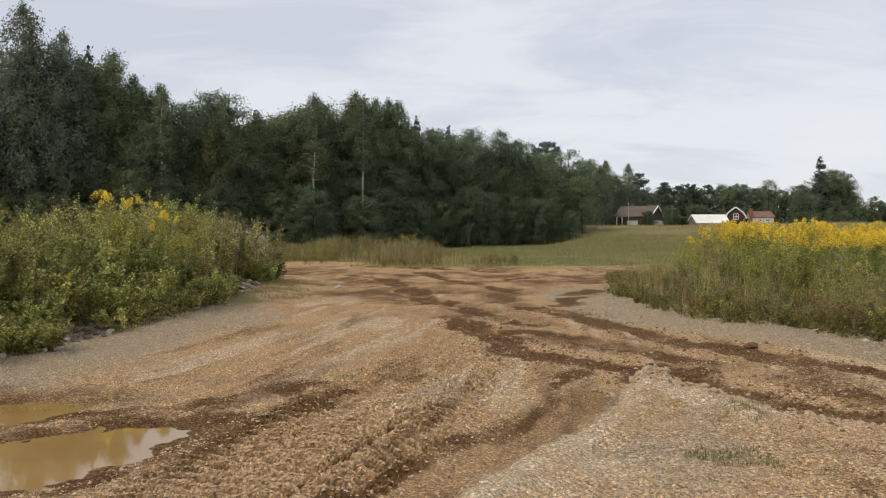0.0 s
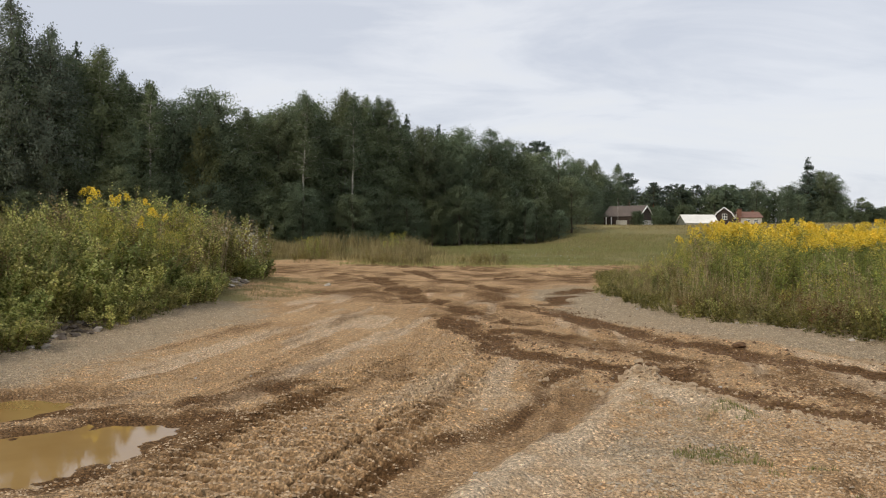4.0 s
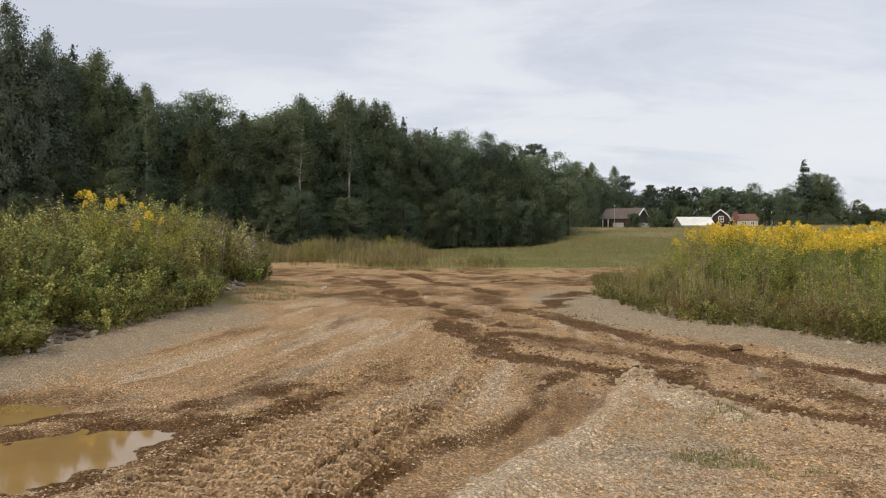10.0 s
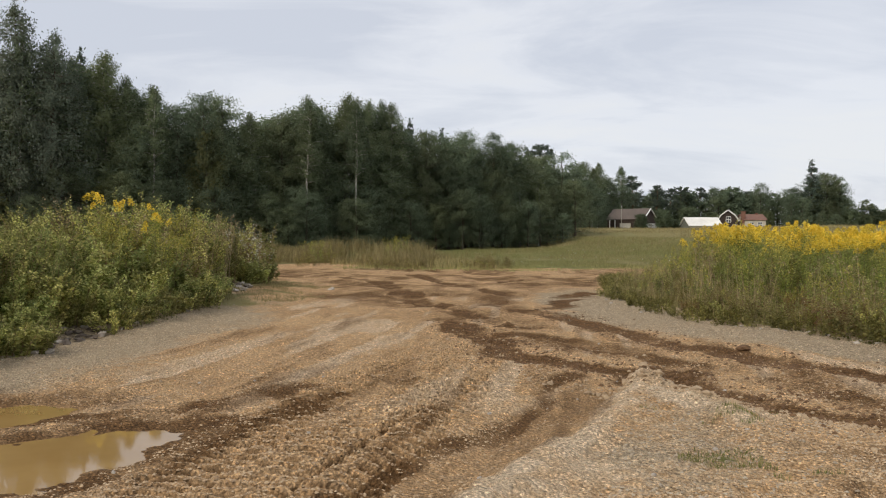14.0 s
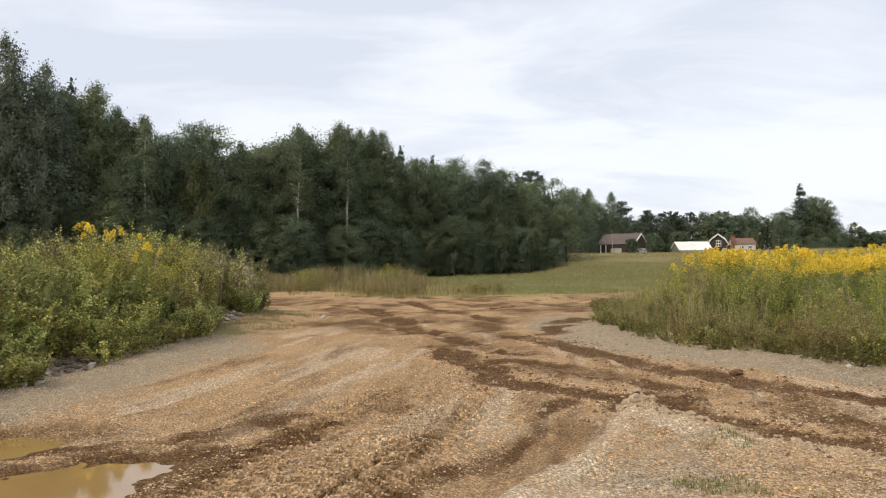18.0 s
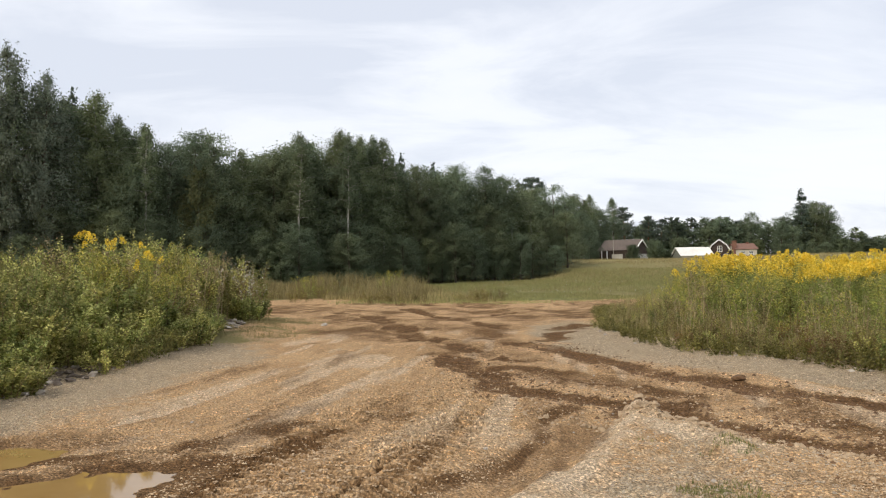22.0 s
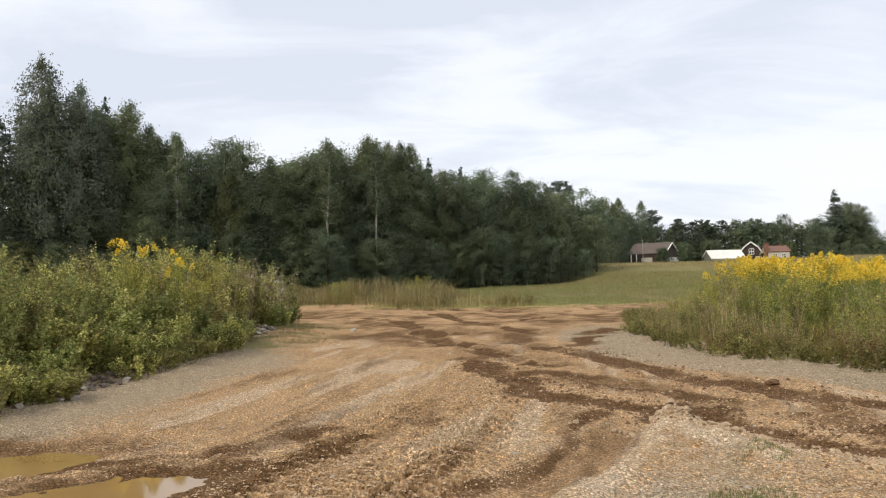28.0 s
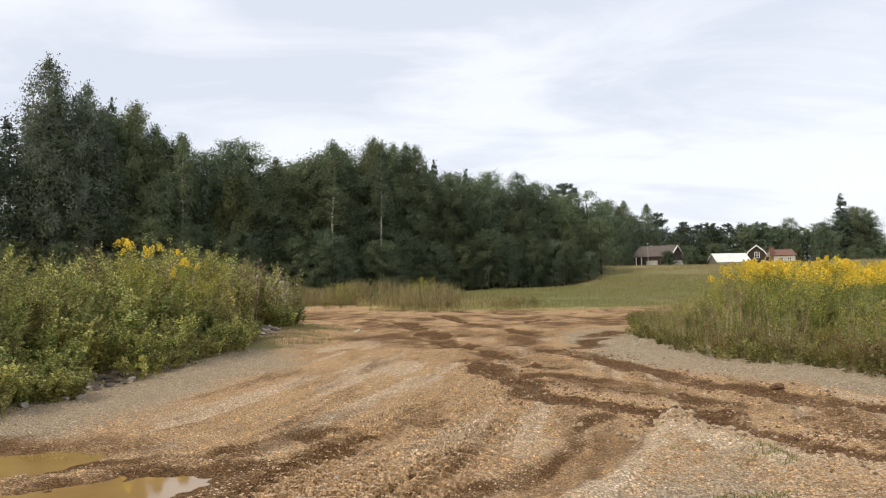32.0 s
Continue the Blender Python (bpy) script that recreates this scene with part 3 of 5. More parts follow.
    d = near_line(x + 0.07 * vnoise(x, y, 0.3, 64), y, [(p[0] - 0.22, p[1] + 0.08) for p in DARK_EDGE])[0]
    z = z + 0.03 * np.exp(-(d / 0.12) ** 2) * (0.7 + 0.5 * vnoise(x, y, 0.2, 60))
    # loose soil dragged into long streaks along the way the wheels go
    run = x - 0.25 * (y - 5) + 0.006 * (y - 5) ** 2
    streak = (vnoise(run, y * 0.07, 0.24, 17) + 0.6 * vnoise(run, y * 0.12, 0.09, 18)) * dirt * open_dirt * (1 - smooth(16, 28, y))
    z = z + 0.016 * streak
    dark_side = smooth(9.5, 6.5, y - 0.3 * x) * (1 - 0.7 * smooth(-0.2, 0.6, x - 0.1 * (y - 5)))
    damp = np.clip(0.19 + 0.17 * dark_side + (0.34 + 0.06 * dark_side) * streak + 0.17 * vnoise(x, y, 0.7, 69), 0, 0.8)
    mud = np.maximum(mud, damp * dirt * open_dirt * (1 - 0.5 * smooth(12, 26, y)) * (1 - 0.6 * smooth(0.3, 0.8, gravel)))
    pale = np.maximum(pale, 0.75 * np.exp(-(near_line(x, y, [(-2.0, 8.9), (-1.6, 10.0), (-1.05, 11.8), (-0.75, 13.3)])[0] / 0.26) ** 2) * (0.8 + 0.4 * vnoise(x, y, 0.6, 40)))
    pale = np.maximum(pale, 0.62 * smooth(0.0, 0.5, vnoise(run, y * 0.12, 0.3, 20)) * smooth(6, 8.5, y) * (1 - smooth(20, 30, y)) * open_dirt * (1 - 0.85 * smooth(0.2, 0.7, gravel)))
    # wet soil fanning out from the puddles
    for line, wide in (([(-4.6, 7.3), (-3.4, 7.2), (-2.7, 7.4), (-2.1, 7.9), (-1.75, 8.8)], 0.26), ([(-2.9, 6.98), (-2.2, 7.0), (-1.75, 7.3), (-1.25, 8.2)], 0.2), ([(-2.9, 4.9), (-2.35, 5.5), (-2.1, 6.2), (-1.75, 6.8), (-1.3, 7.6)], 0.26)):
        d = near_line(x + 0.14 * vnoise(x, y, 0.5, 77), y, line)[0]
        mud = np.maximum(mud, 0.86 * (1 - smooth(0.5 * wide, 1.9 * wide, d)) * (0.85 + 0.35 * vnoise(x, y, 0.35, 78)))
    # churned soil between the two deep ruts
    d = near_line(x, y, [(-0.8, 21.0), (0.9, 15.0), (2.2, 12.2), (3.4, 10.6), (4.4, 9.0), (5.3, 7.2)])[0]
    churn = (1 - smooth(0.5, 1.7, d)) * (0.62 + 0.55 * vnoise(x, y * 0.7, 0.8, 73) + 0.30 * vnoise(x, y, 0.28, 74)) * open_dirt
    mud = np.maximum(mud, np.clip(0.70 * churn, 0, 0.75))
    z = z + 0.025 * churn * vnoise(x, y, 0.22, 75)
    # ruts pressed by wheels
    for line, wide, deep, wet in ((MAIN_RUT, 0.34, 0.06, 1.1), (SIDE_RUT, 0.30, 0.055, 1.05), (MID_RUT, 0.28, 0.04, 0.95), *((l, 0.40, 0.05, 0.95) for l in FAR_RUTS)):
        d, s = near_line(x + 0.16 * vnoise(x, y, 0.8, 31), y + 0.25 * vnoise(x, y, 0.9, 32), line)
        d = d / (1 + 0.45 * vnoise(x, y, 1.1, 33) + 0.25 * vnoise(x, y, 0.4, 43))
        z = z - deep * np.exp(-(d / wide) ** 2) + 0.4 * deep * np.exp(-((d - 1.7 * wide) / (0.6 * wide)) ** 2) * (0.6 + 0.6 * vnoise(x, y, 0.3, 34))
        mud = np.maximum(mud, wet * (1 - smooth(0.7 * wide, 1.4 * wide, d)) * (0.84 + 0.26 * vnoise(x, y, 1.0, 35) + 0.25 * vnoise(x, y, 0.3, 39)))
        pale = pale * smooth(0.6 * wide, 1.3 * wide, d)
    for cx, cy, rx, ry in ((-0.45, 20.2, 1.0, 1.7), (3.85, 23.4, 0.5, 1.2), (0.25, 14.9, 0.45, 1.0), (1.1, 14.9, 0.55, 0.9), (2.75, 20.6, 0.35, 0.8), (1.75, 10.2, 0.7, 0.5), (2.75, 9.7, 0.45, 0.7), (-0.6, 9.2, 0.3, 0.6)):
        mud = np.maximum(mud, (0.95 if rx > 0.3 else 0.6) * smooth(-0.15, 0.45, 0.75 - np.hypot((x - cx) / rx, (y - cy) / ry) + 0.4 * vnoise(x, y, 0.5, 38) + 0.2 * vnoise(x, y, 0.2, 42)))
    # smears on the far part of the lot
    far_dirt = smooth(14, 19, y) * (1 - smooth(46, 52, y)) * dirt
    mud = np.maximum(mud, far_dirt * np.clip(0.42 + 0.36 * vnoise(x, y * 0.45, 1.2, 56) + 0.3 * vnoise(x, y * 0.7, 0.45, 57), 0, 0.75) * (1 - 0.8 * gravel))
    z = z + far_dirt * (0.05 * vnoise(x, y * 0.7, 1.3, 44) + 0.03 * vnoise(x, y, 0.5, 45))
    mud = np.maximum(mud, 1.05 * smooth(-0.85, -0.5, db) * (1 - smooth(-0.06, 0.02, db)) * smooth(1.9, 2.2, x) * (0.85 + 0.35 * vnoise(x, y, 0.4, 54)))
    # lug marks of tyres, in bands
    for k, line in enumerate(TRACKS):
        d, s = near_line(x + 0.05 * vnoise(x, y, 0.7, 41 + k), y, line)
        band = 1 - smooth(0.24, 0.32, d)
        fade = np.clip(0.9 + 0.4 * vnoise(x, y, 0.8, 45 + k), 0, 1) * (1 - 0.75 * smooth(8.5, 12, y))
        lug = lug_of(x, y, s, d, k)
        z = z + band * (0.042 * lug * fade - 0.02) + 0.02 * np.exp(-((d - 0.34) / 0.09) ** 2) * (0.6 + 0.7 * vnoise(x, y, 0.25, 55))
        # besides real damp, the mud tone paints shade into the troughs between lugs
        mud = np.maximum(mud, band * np.clip(0.45 - 0.62 * lug * fade + 0.25 * vnoise(x, y, 0.5, 58), 0, 0.95) * (1 - smooth(7.5, 11, y)))
    # two puddles in the low places and the wet soil round them
    for poly in PUDDLES:
        d = inside(x, y, poly) + 0.10 * vnoise(x, y, 0.35, 61) + 0.05 * vnoise(x, y, 0.12, 62)
        z = np.where(d > -0.9, z * (1 - smooth(-0.7, -0.15, d)) + smooth(-0.7, -0.15, d) * (-0.032 - 0.10 * d), z)
        mud = np.maximum(mud, 0.74 * smooth(-1.2, -0.1, d) * (0.85 + 0.4 * vnoise(x, y, 0.5, 63)))
        gravel = gravel * (1 - smooth(-0.6, -0.1, d))
    # grit
    calm0 = np.maximum(0.7 * soft, smooth(9, 13, y - 0.35 * x) * 0.5)
    close = (1 - smooth(16, 30, y)) * dirt * smooth(-0.05, 0.03, z + 0.02)
    z = z + close * (0.020 * (0.4 - np.abs(vnoise(x, y, 0.24, 70))) * (1 - 0.6 * calm0) + 0.016 * vnoise(x, y, 0.12, 71) + 0.014 * np.abs(vnoise(x, y, 0.065, 72)))
    calm = np.maximum(smooth(8.5, 12, y - 0.35 * x) * (1 - smooth(0.2, 0.5, mud)), np.maximum(np.maximum(0.8 * soft, 0.7 * gravel * smooth(8, 10, y)), pale * 0.9))
    dry = np.maximum(smooth(75, 115, y), 0.85 * patch)
    return z, mud, gravel, turf, pale, calm, dry


def ground_z(x, y):
    return masks(np.atleast_1d(x), np.atleast_1d(y))[0]


def steps(*runs):
    """Places along an axis: runs of (from, to, step at the start, step at the end)."""
    out = []
    for a, b, s0, s1 in runs:
        p, n = a, 0
        while p < b:
            out.append(p)
            p += s0 + (s1 - s0) * (p - a) / (b - a)
    return np.array(out + [runs[-1][1]])


def make_ground():
    xs = steps((-2500, -60, 500, 6), (-60, -7.5, 6, 0.12), (-7.5, -4.6, 0.12, 0.03), (-4.6, 5.2, 0.03, 0.03), (5.2, 8, 0.03, 0.12), (8, 80, 0.12, 3), (80, 2500, 3, 500))
    ys = steps((-400, -4, 80, 1.5), (-4, 4.2, 1.5, 0.05), (4.2, 9, 0.022, 0.032), (9, 20, 0.032, 0.10), (20, 50, 0.08, 0.45), (50, 200, 0.45, 2.0), (200, 260, 2, 8), (260, 3500, 8, 500))
    x, y = np.meshgrid(xs, ys)
    z, mud_a, gravel_a, turf_a, pale_a, calm_a, dry_a = masks(x.ravel(), y.ravel())
    v = np.stack([x.ravel(), y.ravel(), z], 1)
    n, m = len(xs), len(ys)
    i, j = np.meshgrid(np.arange(m - 1), np.arange(n - 1), indexing="ij")
    q = np.stack([i * n + j, i * n + j + 1, (i + 1) * n + j + 1, (i + 1) * n + j], -1).reshape(-1, 4)
    me = mesh_of("ground", v, [q], True)
    for name, a in (("mud", mud_a), ("gravel", gravel_a), ("turf", turf_a), ("pale", pale_a), ("calm", calm_a), ("dry", dry_a)):
        me.attributes.new(name, "FLOAT", "POINT").data.foreach_set("value", a.astype(np.float32))
    return tagged(part("ground", me, SOIL), "rutted tan dirt lot with grey gravel verges and rough meadow", "ground", kind="structure")


make_ground()

for poly in PUDDLES:
    bm = bmesh.new()
    c = Vector((sum(p[0] for p in poly) / len(poly), sum(p[1] for p in poly) / len(poly), 0))
    ring = [bm.verts.new((Vector((*p, 0)) - c) * 1.18) for p in poly]
    bm.faces.new(ring)
    bmesh.ops.recalc_face_normals(bm, faces=bm.faces)
    if bm.faces[:][0].normal.z < 0:
        bmesh.ops.reverse_faces(bm, faces=bm.faces)
    ob = part("puddle", bm, WATER)
    ob.location = c + Vector((0, 0, -0.035))
    tagged(ob, "still ochre muddy puddle in the rutted dirt", "puddle", "puddles in the dirt", "structure")


# ---- trees ----
def crown_of(rng, h, base, wide, shape, limbs, cards, card, spread, rise, droop, hang):
    """Trunk and crown of a tree: limbs leave the trunk, bend, and carry sprays of leaves."""
    wood, leaf = Geo(), Geo()
    lean = rng.normal(0, 0.02, 2) * h
    ts = np.linspace(0, 1, 9)
    wig = rng.normal(0, 0.006, (9, 2)) * h
    spine = np.stack([lean[0] * ts ** 2 + wig[:, 0] * ts, lean[1] * ts ** 2 + wig[:, 1] * ts, h * 0.985 * ts], 1)
    r0 = 0.0115 * h
    wood.tube(spine, r0 * (1 - ts) ** 0.8 + 0.008 + 0.25 * r0 * (ts == 0), 7)
    at, way, big = [], [], []
    heights = base + (0.985 - base) * rng.random(limbs) ** 0.85
    for k, t in enumerate(np.sort(heights)):
        root = np.array([np.interp(t, ts, spine[:, i]) for i in range(3)])
        u = (t - base) / (1 - base)
        reach = wide * h * shape(u) * rng.uniform(0.72, 1.12) + 0.15
        a = k * 2.39996 + rng.normal(0, 0.35)
        out = np.array([math.cos(a), math.sin(a), 0])
        s = np.linspace(0, 1, 5)
        up = rise * reach * s - droop * reach * s ** 2.2
        pts = root + out * (reach * s)[:, None] + np.array([0, 0, 1.0]) * up[:, None]
        pts[1:, :2] += rng.normal(0, 0.04 * reach, (4, 2))
        wood.tube(pts, 0.30 * r0 * (1 - 0.85 * s) * (1.1 - 0.6 * t), 3)
        n = max(6, int(cards / limbs * (0.35 + 1.3 * reach / (wide * h))))
        f = rng.random(n) ** 0.6
        p = np.stack([np.interp(f, s, pts[:, i]) for i in range(3)], 1)
        clump = np.clip(rng.normal(0, spread * 0.62, (6, 3)), -spread, spread)[rng.integers(0, 6, n)]
        p = p + (1.1 - 0.4 * u) * (clump + np.clip(rng.normal(0, spread * 0.45, (n, 3)), -0.7 * spread, 0.7 * spread)) * (0.35 + 0.65 * f)[:, None] * np.array([1, 1, 1.15])
        p[:, 2] -= max(hang, 0.0) * 0.55 * rng.exponential(0.6, n) * f
        d = out * rng.uniform(0.1, 1, (n, 1)) + rng.normal(0, 0.6, (n, 3)) - np.array([0, 0, hang])
        at.append(p)
        way.append(d)
        big.append((clump + rng.normal(0, 0.25 * spread, (n, 3))) / spread + out * 0.5 + [0, 0, 0.25])
    at, way = np.concatenate(at), np.concatenate(way)
    top = np.stack([rng.normal(0, 0.008 * h, 60) + spine[-1, 0], rng.normal(0, 0.008 * h, 60) + spine[-1, 1], h * rng.uniform(0.93, 1.0, 60)], 1)
    at, way = np.concatenate([at, top]), np.concatenate([way, rng.normal(0, 0.5, (60, 3)) + [0, 0, 0.6]])
    leaf.leaves(rng, at, way, card * rng.uniform(0.6, 1.3, len(at)), card * rng.uniform(0.4, 0.75, len(at)))
    mid_z = np.clip(at[:, 2], base * h, 0.8 * h)
    heart = np.stack([np.interp(mid_z, spine[:, 2], spine[:, 0]), np.interp(mid_z, spine[:, 2], spine[:, 1]), mid_z - 0.06 * h], 1)
    axis_out = at - heart
    axis_out /= np.linalg.norm(axis_out, axis=1)[:, None] + 1e-9
    return wood, leaf, axis_out + 0.75 * np.concatenate(big + [rng.normal(0, 0.3, (60, 3))])


def rounded_leaves(geo, name, out):
    """A mesh of leaves whose shading follows the form of the crown."""
    v = np.concatenate(geo.v).reshape(-1, 4, 3)
    flat = np.cross(v[:, 1] - v[:, 0], v[:, 2] - v[:, 0])
    flat /= np.linalg.norm(flat, axis=1)[:, None] + 1e-9
    out = out / (np.linalg.norm(out, axis=1)[:, None] + 1e-9)
    turn = (flat * out).sum(1) < 0
    v[turn] = v[turn][:, ::-1]
    flat[turn] *= -1
    n = 0.85 * out + 0.22 * flat
    n /= np.linalg.norm(n, axis=1)[:, None] + 1e-9
    me = mesh_of(name, v.reshape(-1, 3), [np.arange(4 * len(v)).reshape(-1, 4)], True)
    me.normals_split_custom_set_from_vertices(np.repeat(n, 4, 0))
    return me


def tall_egg(u):
    return (1 - u ** 1.9) ** 0.75 * (0.6 + 0.4 * min(1, 3 * u))


def dome(u):
    return math.sqrt(max(0.0, 1 - u ** 2.6)) * (0.7 + 0.3 * min(1, u * 4))


def cone(u):
    return (1 - u) ** 0.9 + 0.03


KINDS = {
    "birch": (15, 0.27, 0.165, tall_egg, 100, 14500, 0.145, 0.50, 0.75, 0.55, 0.9, BIRCH_BARK, BIRCH_LEAF, "slender birch with pale trunk and drooping green foliage", "birch_tree"),
    "alder": (13, 0.02, 0.20, dome, 100, 14500, 0.14, 0.56, 0.55, 0.15, 0.3, DARK_BARK, ALDER_LEAF, "dense dark green alder at the edge of the wood", "alder_tree"),
    "spruce": (16, 0.04, 0.145, cone, 130, 6500, 0.24, 0.20, -0.05, 0.12, 0.5, DARK_BARK, SPRUCE_LEAF, "dark green pointed spruce in the wood", "spruce_tree"),
    "pine": (15, 0.42, 0.20, dome, 40, 3600, 0.32, 0.42, 0.35, 0.05, -0.1, PINE_BARK, PINE_LEAF, "tall pine with a bare trunk and dark ragged crown", "pine_tree"),
    "rowan": (6, 0.04, 0.27, dome, 48, 6000, 0.12, 0.34, 0.6, 0.2, 0.2, DARK_BARK, ROWAN_LEAF, "low bushy rowan with yellowing leaves at the wood's edge", "rowan_tree"),
}
KINDS["dark_birch"] = (15, 0.10, 0.20, tall_egg, 110, 16000, 0.15, 0.52, 0.6, 0.5, 0.9, DARK_BARK, SHADE_LEAF, "tall dark-leaved birch at the corner of the wood", "birch_tree")
KINDS["bare_birch"] = (15, 0.46, 0.13, tall_egg, 50, 3600, 0.19, 0.40, 0.75, 0.55, 0.9, BIRCH_BARK, BIRCH_LEAF, "thin birch with a long bare white trunk", "birch_tree")
KINDS["bush"] = (4, 0.0, 0.40, dome, 60, 3600, 0.26, 0.36, 0.6, 0.15, 0.2, DARK_BARK, BIRCH_LEAF, "rounded green bush at the edge of the farm field", "bush")
KINDS["filler"] = (13, 0.02, 0.21, dome, 70, 8500, 0.19, 0.58, 0.55, 0.15, 0.3, DARK_BARK, ALDER_LEAF, "dense green tree deep in the wood", "alder_tree")
KINDS["far_tree"] = (13, 0.02, 0.21, dome, 44, 1300, 0.50, 0.50, 0.55, 0.15, 0.3, DARK_BARK, ALDER_LEAF, "dense green tree behind the farm", "alder_tree")
BASES = {}
for kind, (h, base, wide, shape, limbs, cards, card, spread, rise, droop, hang, bark, leaf, label, name) in KINDS.items():
    for variant in range(3):
        rng = np.random.default_rng(100 + 17 * variant + len(kind) * 7)
        wood, green, out = crown_of(rng, h, base, wide * (1 + 0.12 * (variant - 1)), shape, limbs, cards, card, spread, rise, droop, hang)
        BASES[kind, variant] = (wood.mesh("trunk", True), rounded_leaves(green, "crown", out))
        BASES[kind, variant][0].materials.append(bark)
        BASES[kind, variant][1].materials.append(leaf)

tree_rng = random.Random(5)


def tree(kind, x, y, height, girth=1.0):
    """One tree, its foot on the ground."""
    h, label, name = KINDS[kind][0], KINDS[kind][13], KINDS[kind][14]
    trunk, crown = BASES[kind, tree_rng.randrange(3)]
    s = height / h
    ob = new(name)
    part("trunk", trunk, None, ob)
    part("crown", crown, None, ob)
    g2 = s ** 0.6 * girth
    ob.matrix_basis = pose(x, y, float(ground_z(x, y)[0]) - 0.05, 0, 0, tree_rng.uniform(0, 360)) @ Matrix.Diagonal((g2, g2, s, 1))
    return tagged(ob, label, "tree", kind + " trees")


K = {"b": "birch", "r": "alder", "s": "spruce", "p": "pine", "w": "rowan", "d": "dark_birch"}
# the wood's edge, from the near corner to the far one
WOOD_A = [(-36.5, 58.0, 17.0, "s"), (-32.8, 59.4, 15.8, "d"), (-32.2, 60.0, 19.0, "d"), (-30.3, 60.8, 16.9, "d"), (-34.8, 71.6, 17.8, "s"), (-33.2, 72.6, 18.9, "s"),
          (-27.3, 63.6, 16.4, "b"), (-26.0, 64.7, 14.7, "b"), (-24.7, 65.6, 14.2, "b"), (-22.9, 67.1, 12.9, "r"), (-21.2, 68.4, 14.0, "r"), (-19.6, 69.6, 14.0, "r"), (-17.5, 71.2, 12.8, "b")]
WOOD_B = [(-15.2, 73.1, 13.0, "r"), (-12.9, 74.9, 14.9, "b"), (-9.8, 77.3, 15.6, "b"), (-8.9, 79.0, 15.4, "b"), (-8.0, 78.7, 15.1, "b"), (-6.9, 79.8, 15.2, "b"), (-5.9, 80.3, 14.9, "b"), (-4.5, 91.7, 14.7, "s"), (-2.3, 83.1, 12.3, "r"),
          (-0.6, 94.5, 13.7, "s"), (1.6, 86.1, 12.7, "r"), (4.8, 88.6, 12.7, "r"), (6.4, 89.9, 11.7, "r"), (10.0, 109.4, 12.8, "s"), (12.6, 111.1, 12.7, "p"), (13.6, 102.7, 8.4, "r")]
# trees round and behind the farm
FARM_A = [(27.3, 175.0, 14.5, "r"), (31.9, 190.0, 16.2, "r"), (36.8, 200.0, 17.0, "b"), (43.1, 215.0, 13.2, "p"), (50.4, 235.0, 19.1, "b"), (53.7, 235.0, 16.1, "p"), (58.3, 240.0, 10.8, "r"),
          (60.7, 235.0, 13.4, "p"), (67.1, 245.0, 12.8, "p"), (69.1, 240.0, 13.1, "p"), (77.8, 250.0, 13.4, "p"), (82.2, 250.0, 13.6, "r"), (88.3, 260.0, 13.1, "p"), (89.6, 250.0, 13.6, "s")]
FARM_B = [(96.9, 260.0, 12.7, "p"), (94.7, 245.0, 14.5, "r"), (103.7, 250.0, 13.0, "r"), (95.4, 225.0, 10.6, "r"), (98.6, 225.0, 9.4, "r"), (107.9, 240.0, 21.2, "s"), (112.5, 240.0, 17.1, "r"),
          (116.2, 240.0, 16.1, "r"), (99.5, 215.0, 5.1, "r"), (103.3, 215.0, 4.4, "r"), (128.1, 260.0, 9.9, "r"), (135.4, 265.0, 9.3, "s"), (143.1, 270.0, 7.2, "r"), (147.9, 270.0, 6.6, "r"),
          (153.6, 270.0, 7.2, "r"), (163.1, 270.0, 8.5, "r")]
for x, y, h, k in WOOD_A + WOOD_B:
    tree(K[k], x, y, h)
for x, y, h in ((-29.2, 63.5, 15.0), (-30.2, 65.0, 16.3), (-28.4, 66.0, 15.3), (-26.6, 67.0, 14.3), (-31.8, 64.0, 16.6), (-30.8, 68.0, 16.5)):
    tree("birch", x, y, h, 1.1)
for x, y, h in ((-31.9, 59.2, 17.0), (-23.7, 63.9, 13.6), (-12.95, 72.3, 13.6), (-8.85, 75.5, 14.0), (-8.1, 79.4, 13.8), (-4.9, 81.6, 13.2), (-0.2, 85.6, 11.8), (5.6, 90.0, 11.2)):
    tree("bare_birch", x, y, h, 0.8)
for x, y, h, k in FARM_A + FARM_B:
    tree("filler" if k == "r" else K[k], x, y, h, 1.8 if h == 21.2 else 1.15)
for x, h, girth in ((104.0, 13.0, 1.6), (107.0, 15.0, 1.6), (110.5, 17.0, 1.0), (112.0, 17.6, 0.8), (113.8, 17.4, 0.8), (115.6, 17.0, 0.8), (116.6, 16.0, 0.8)):
    tree("filler", x, 242.0, h, girth)
for k in range(7):
    tree("bush", 33 + 5.0 * k, 212 + 4 * (k % 3), 6.0 - 0.8 * (k % 2), 1.3)
for k in range(12):
    tree("bush", 84 + 5.6 * k, 236 + 3 * (k % 3), 5.5 - 1.1 * (k % 2), 1.25)


def skyline(x, y):
    """How tall the filling trees may stand, from the tall ones near them."""
    best = [(math.hypot(x - a, y - b), h) for a, b, h, _ in WOOD_A + WOOD_B]
    best.sort()
    return sum(h for _, h in best[:3]) / 3


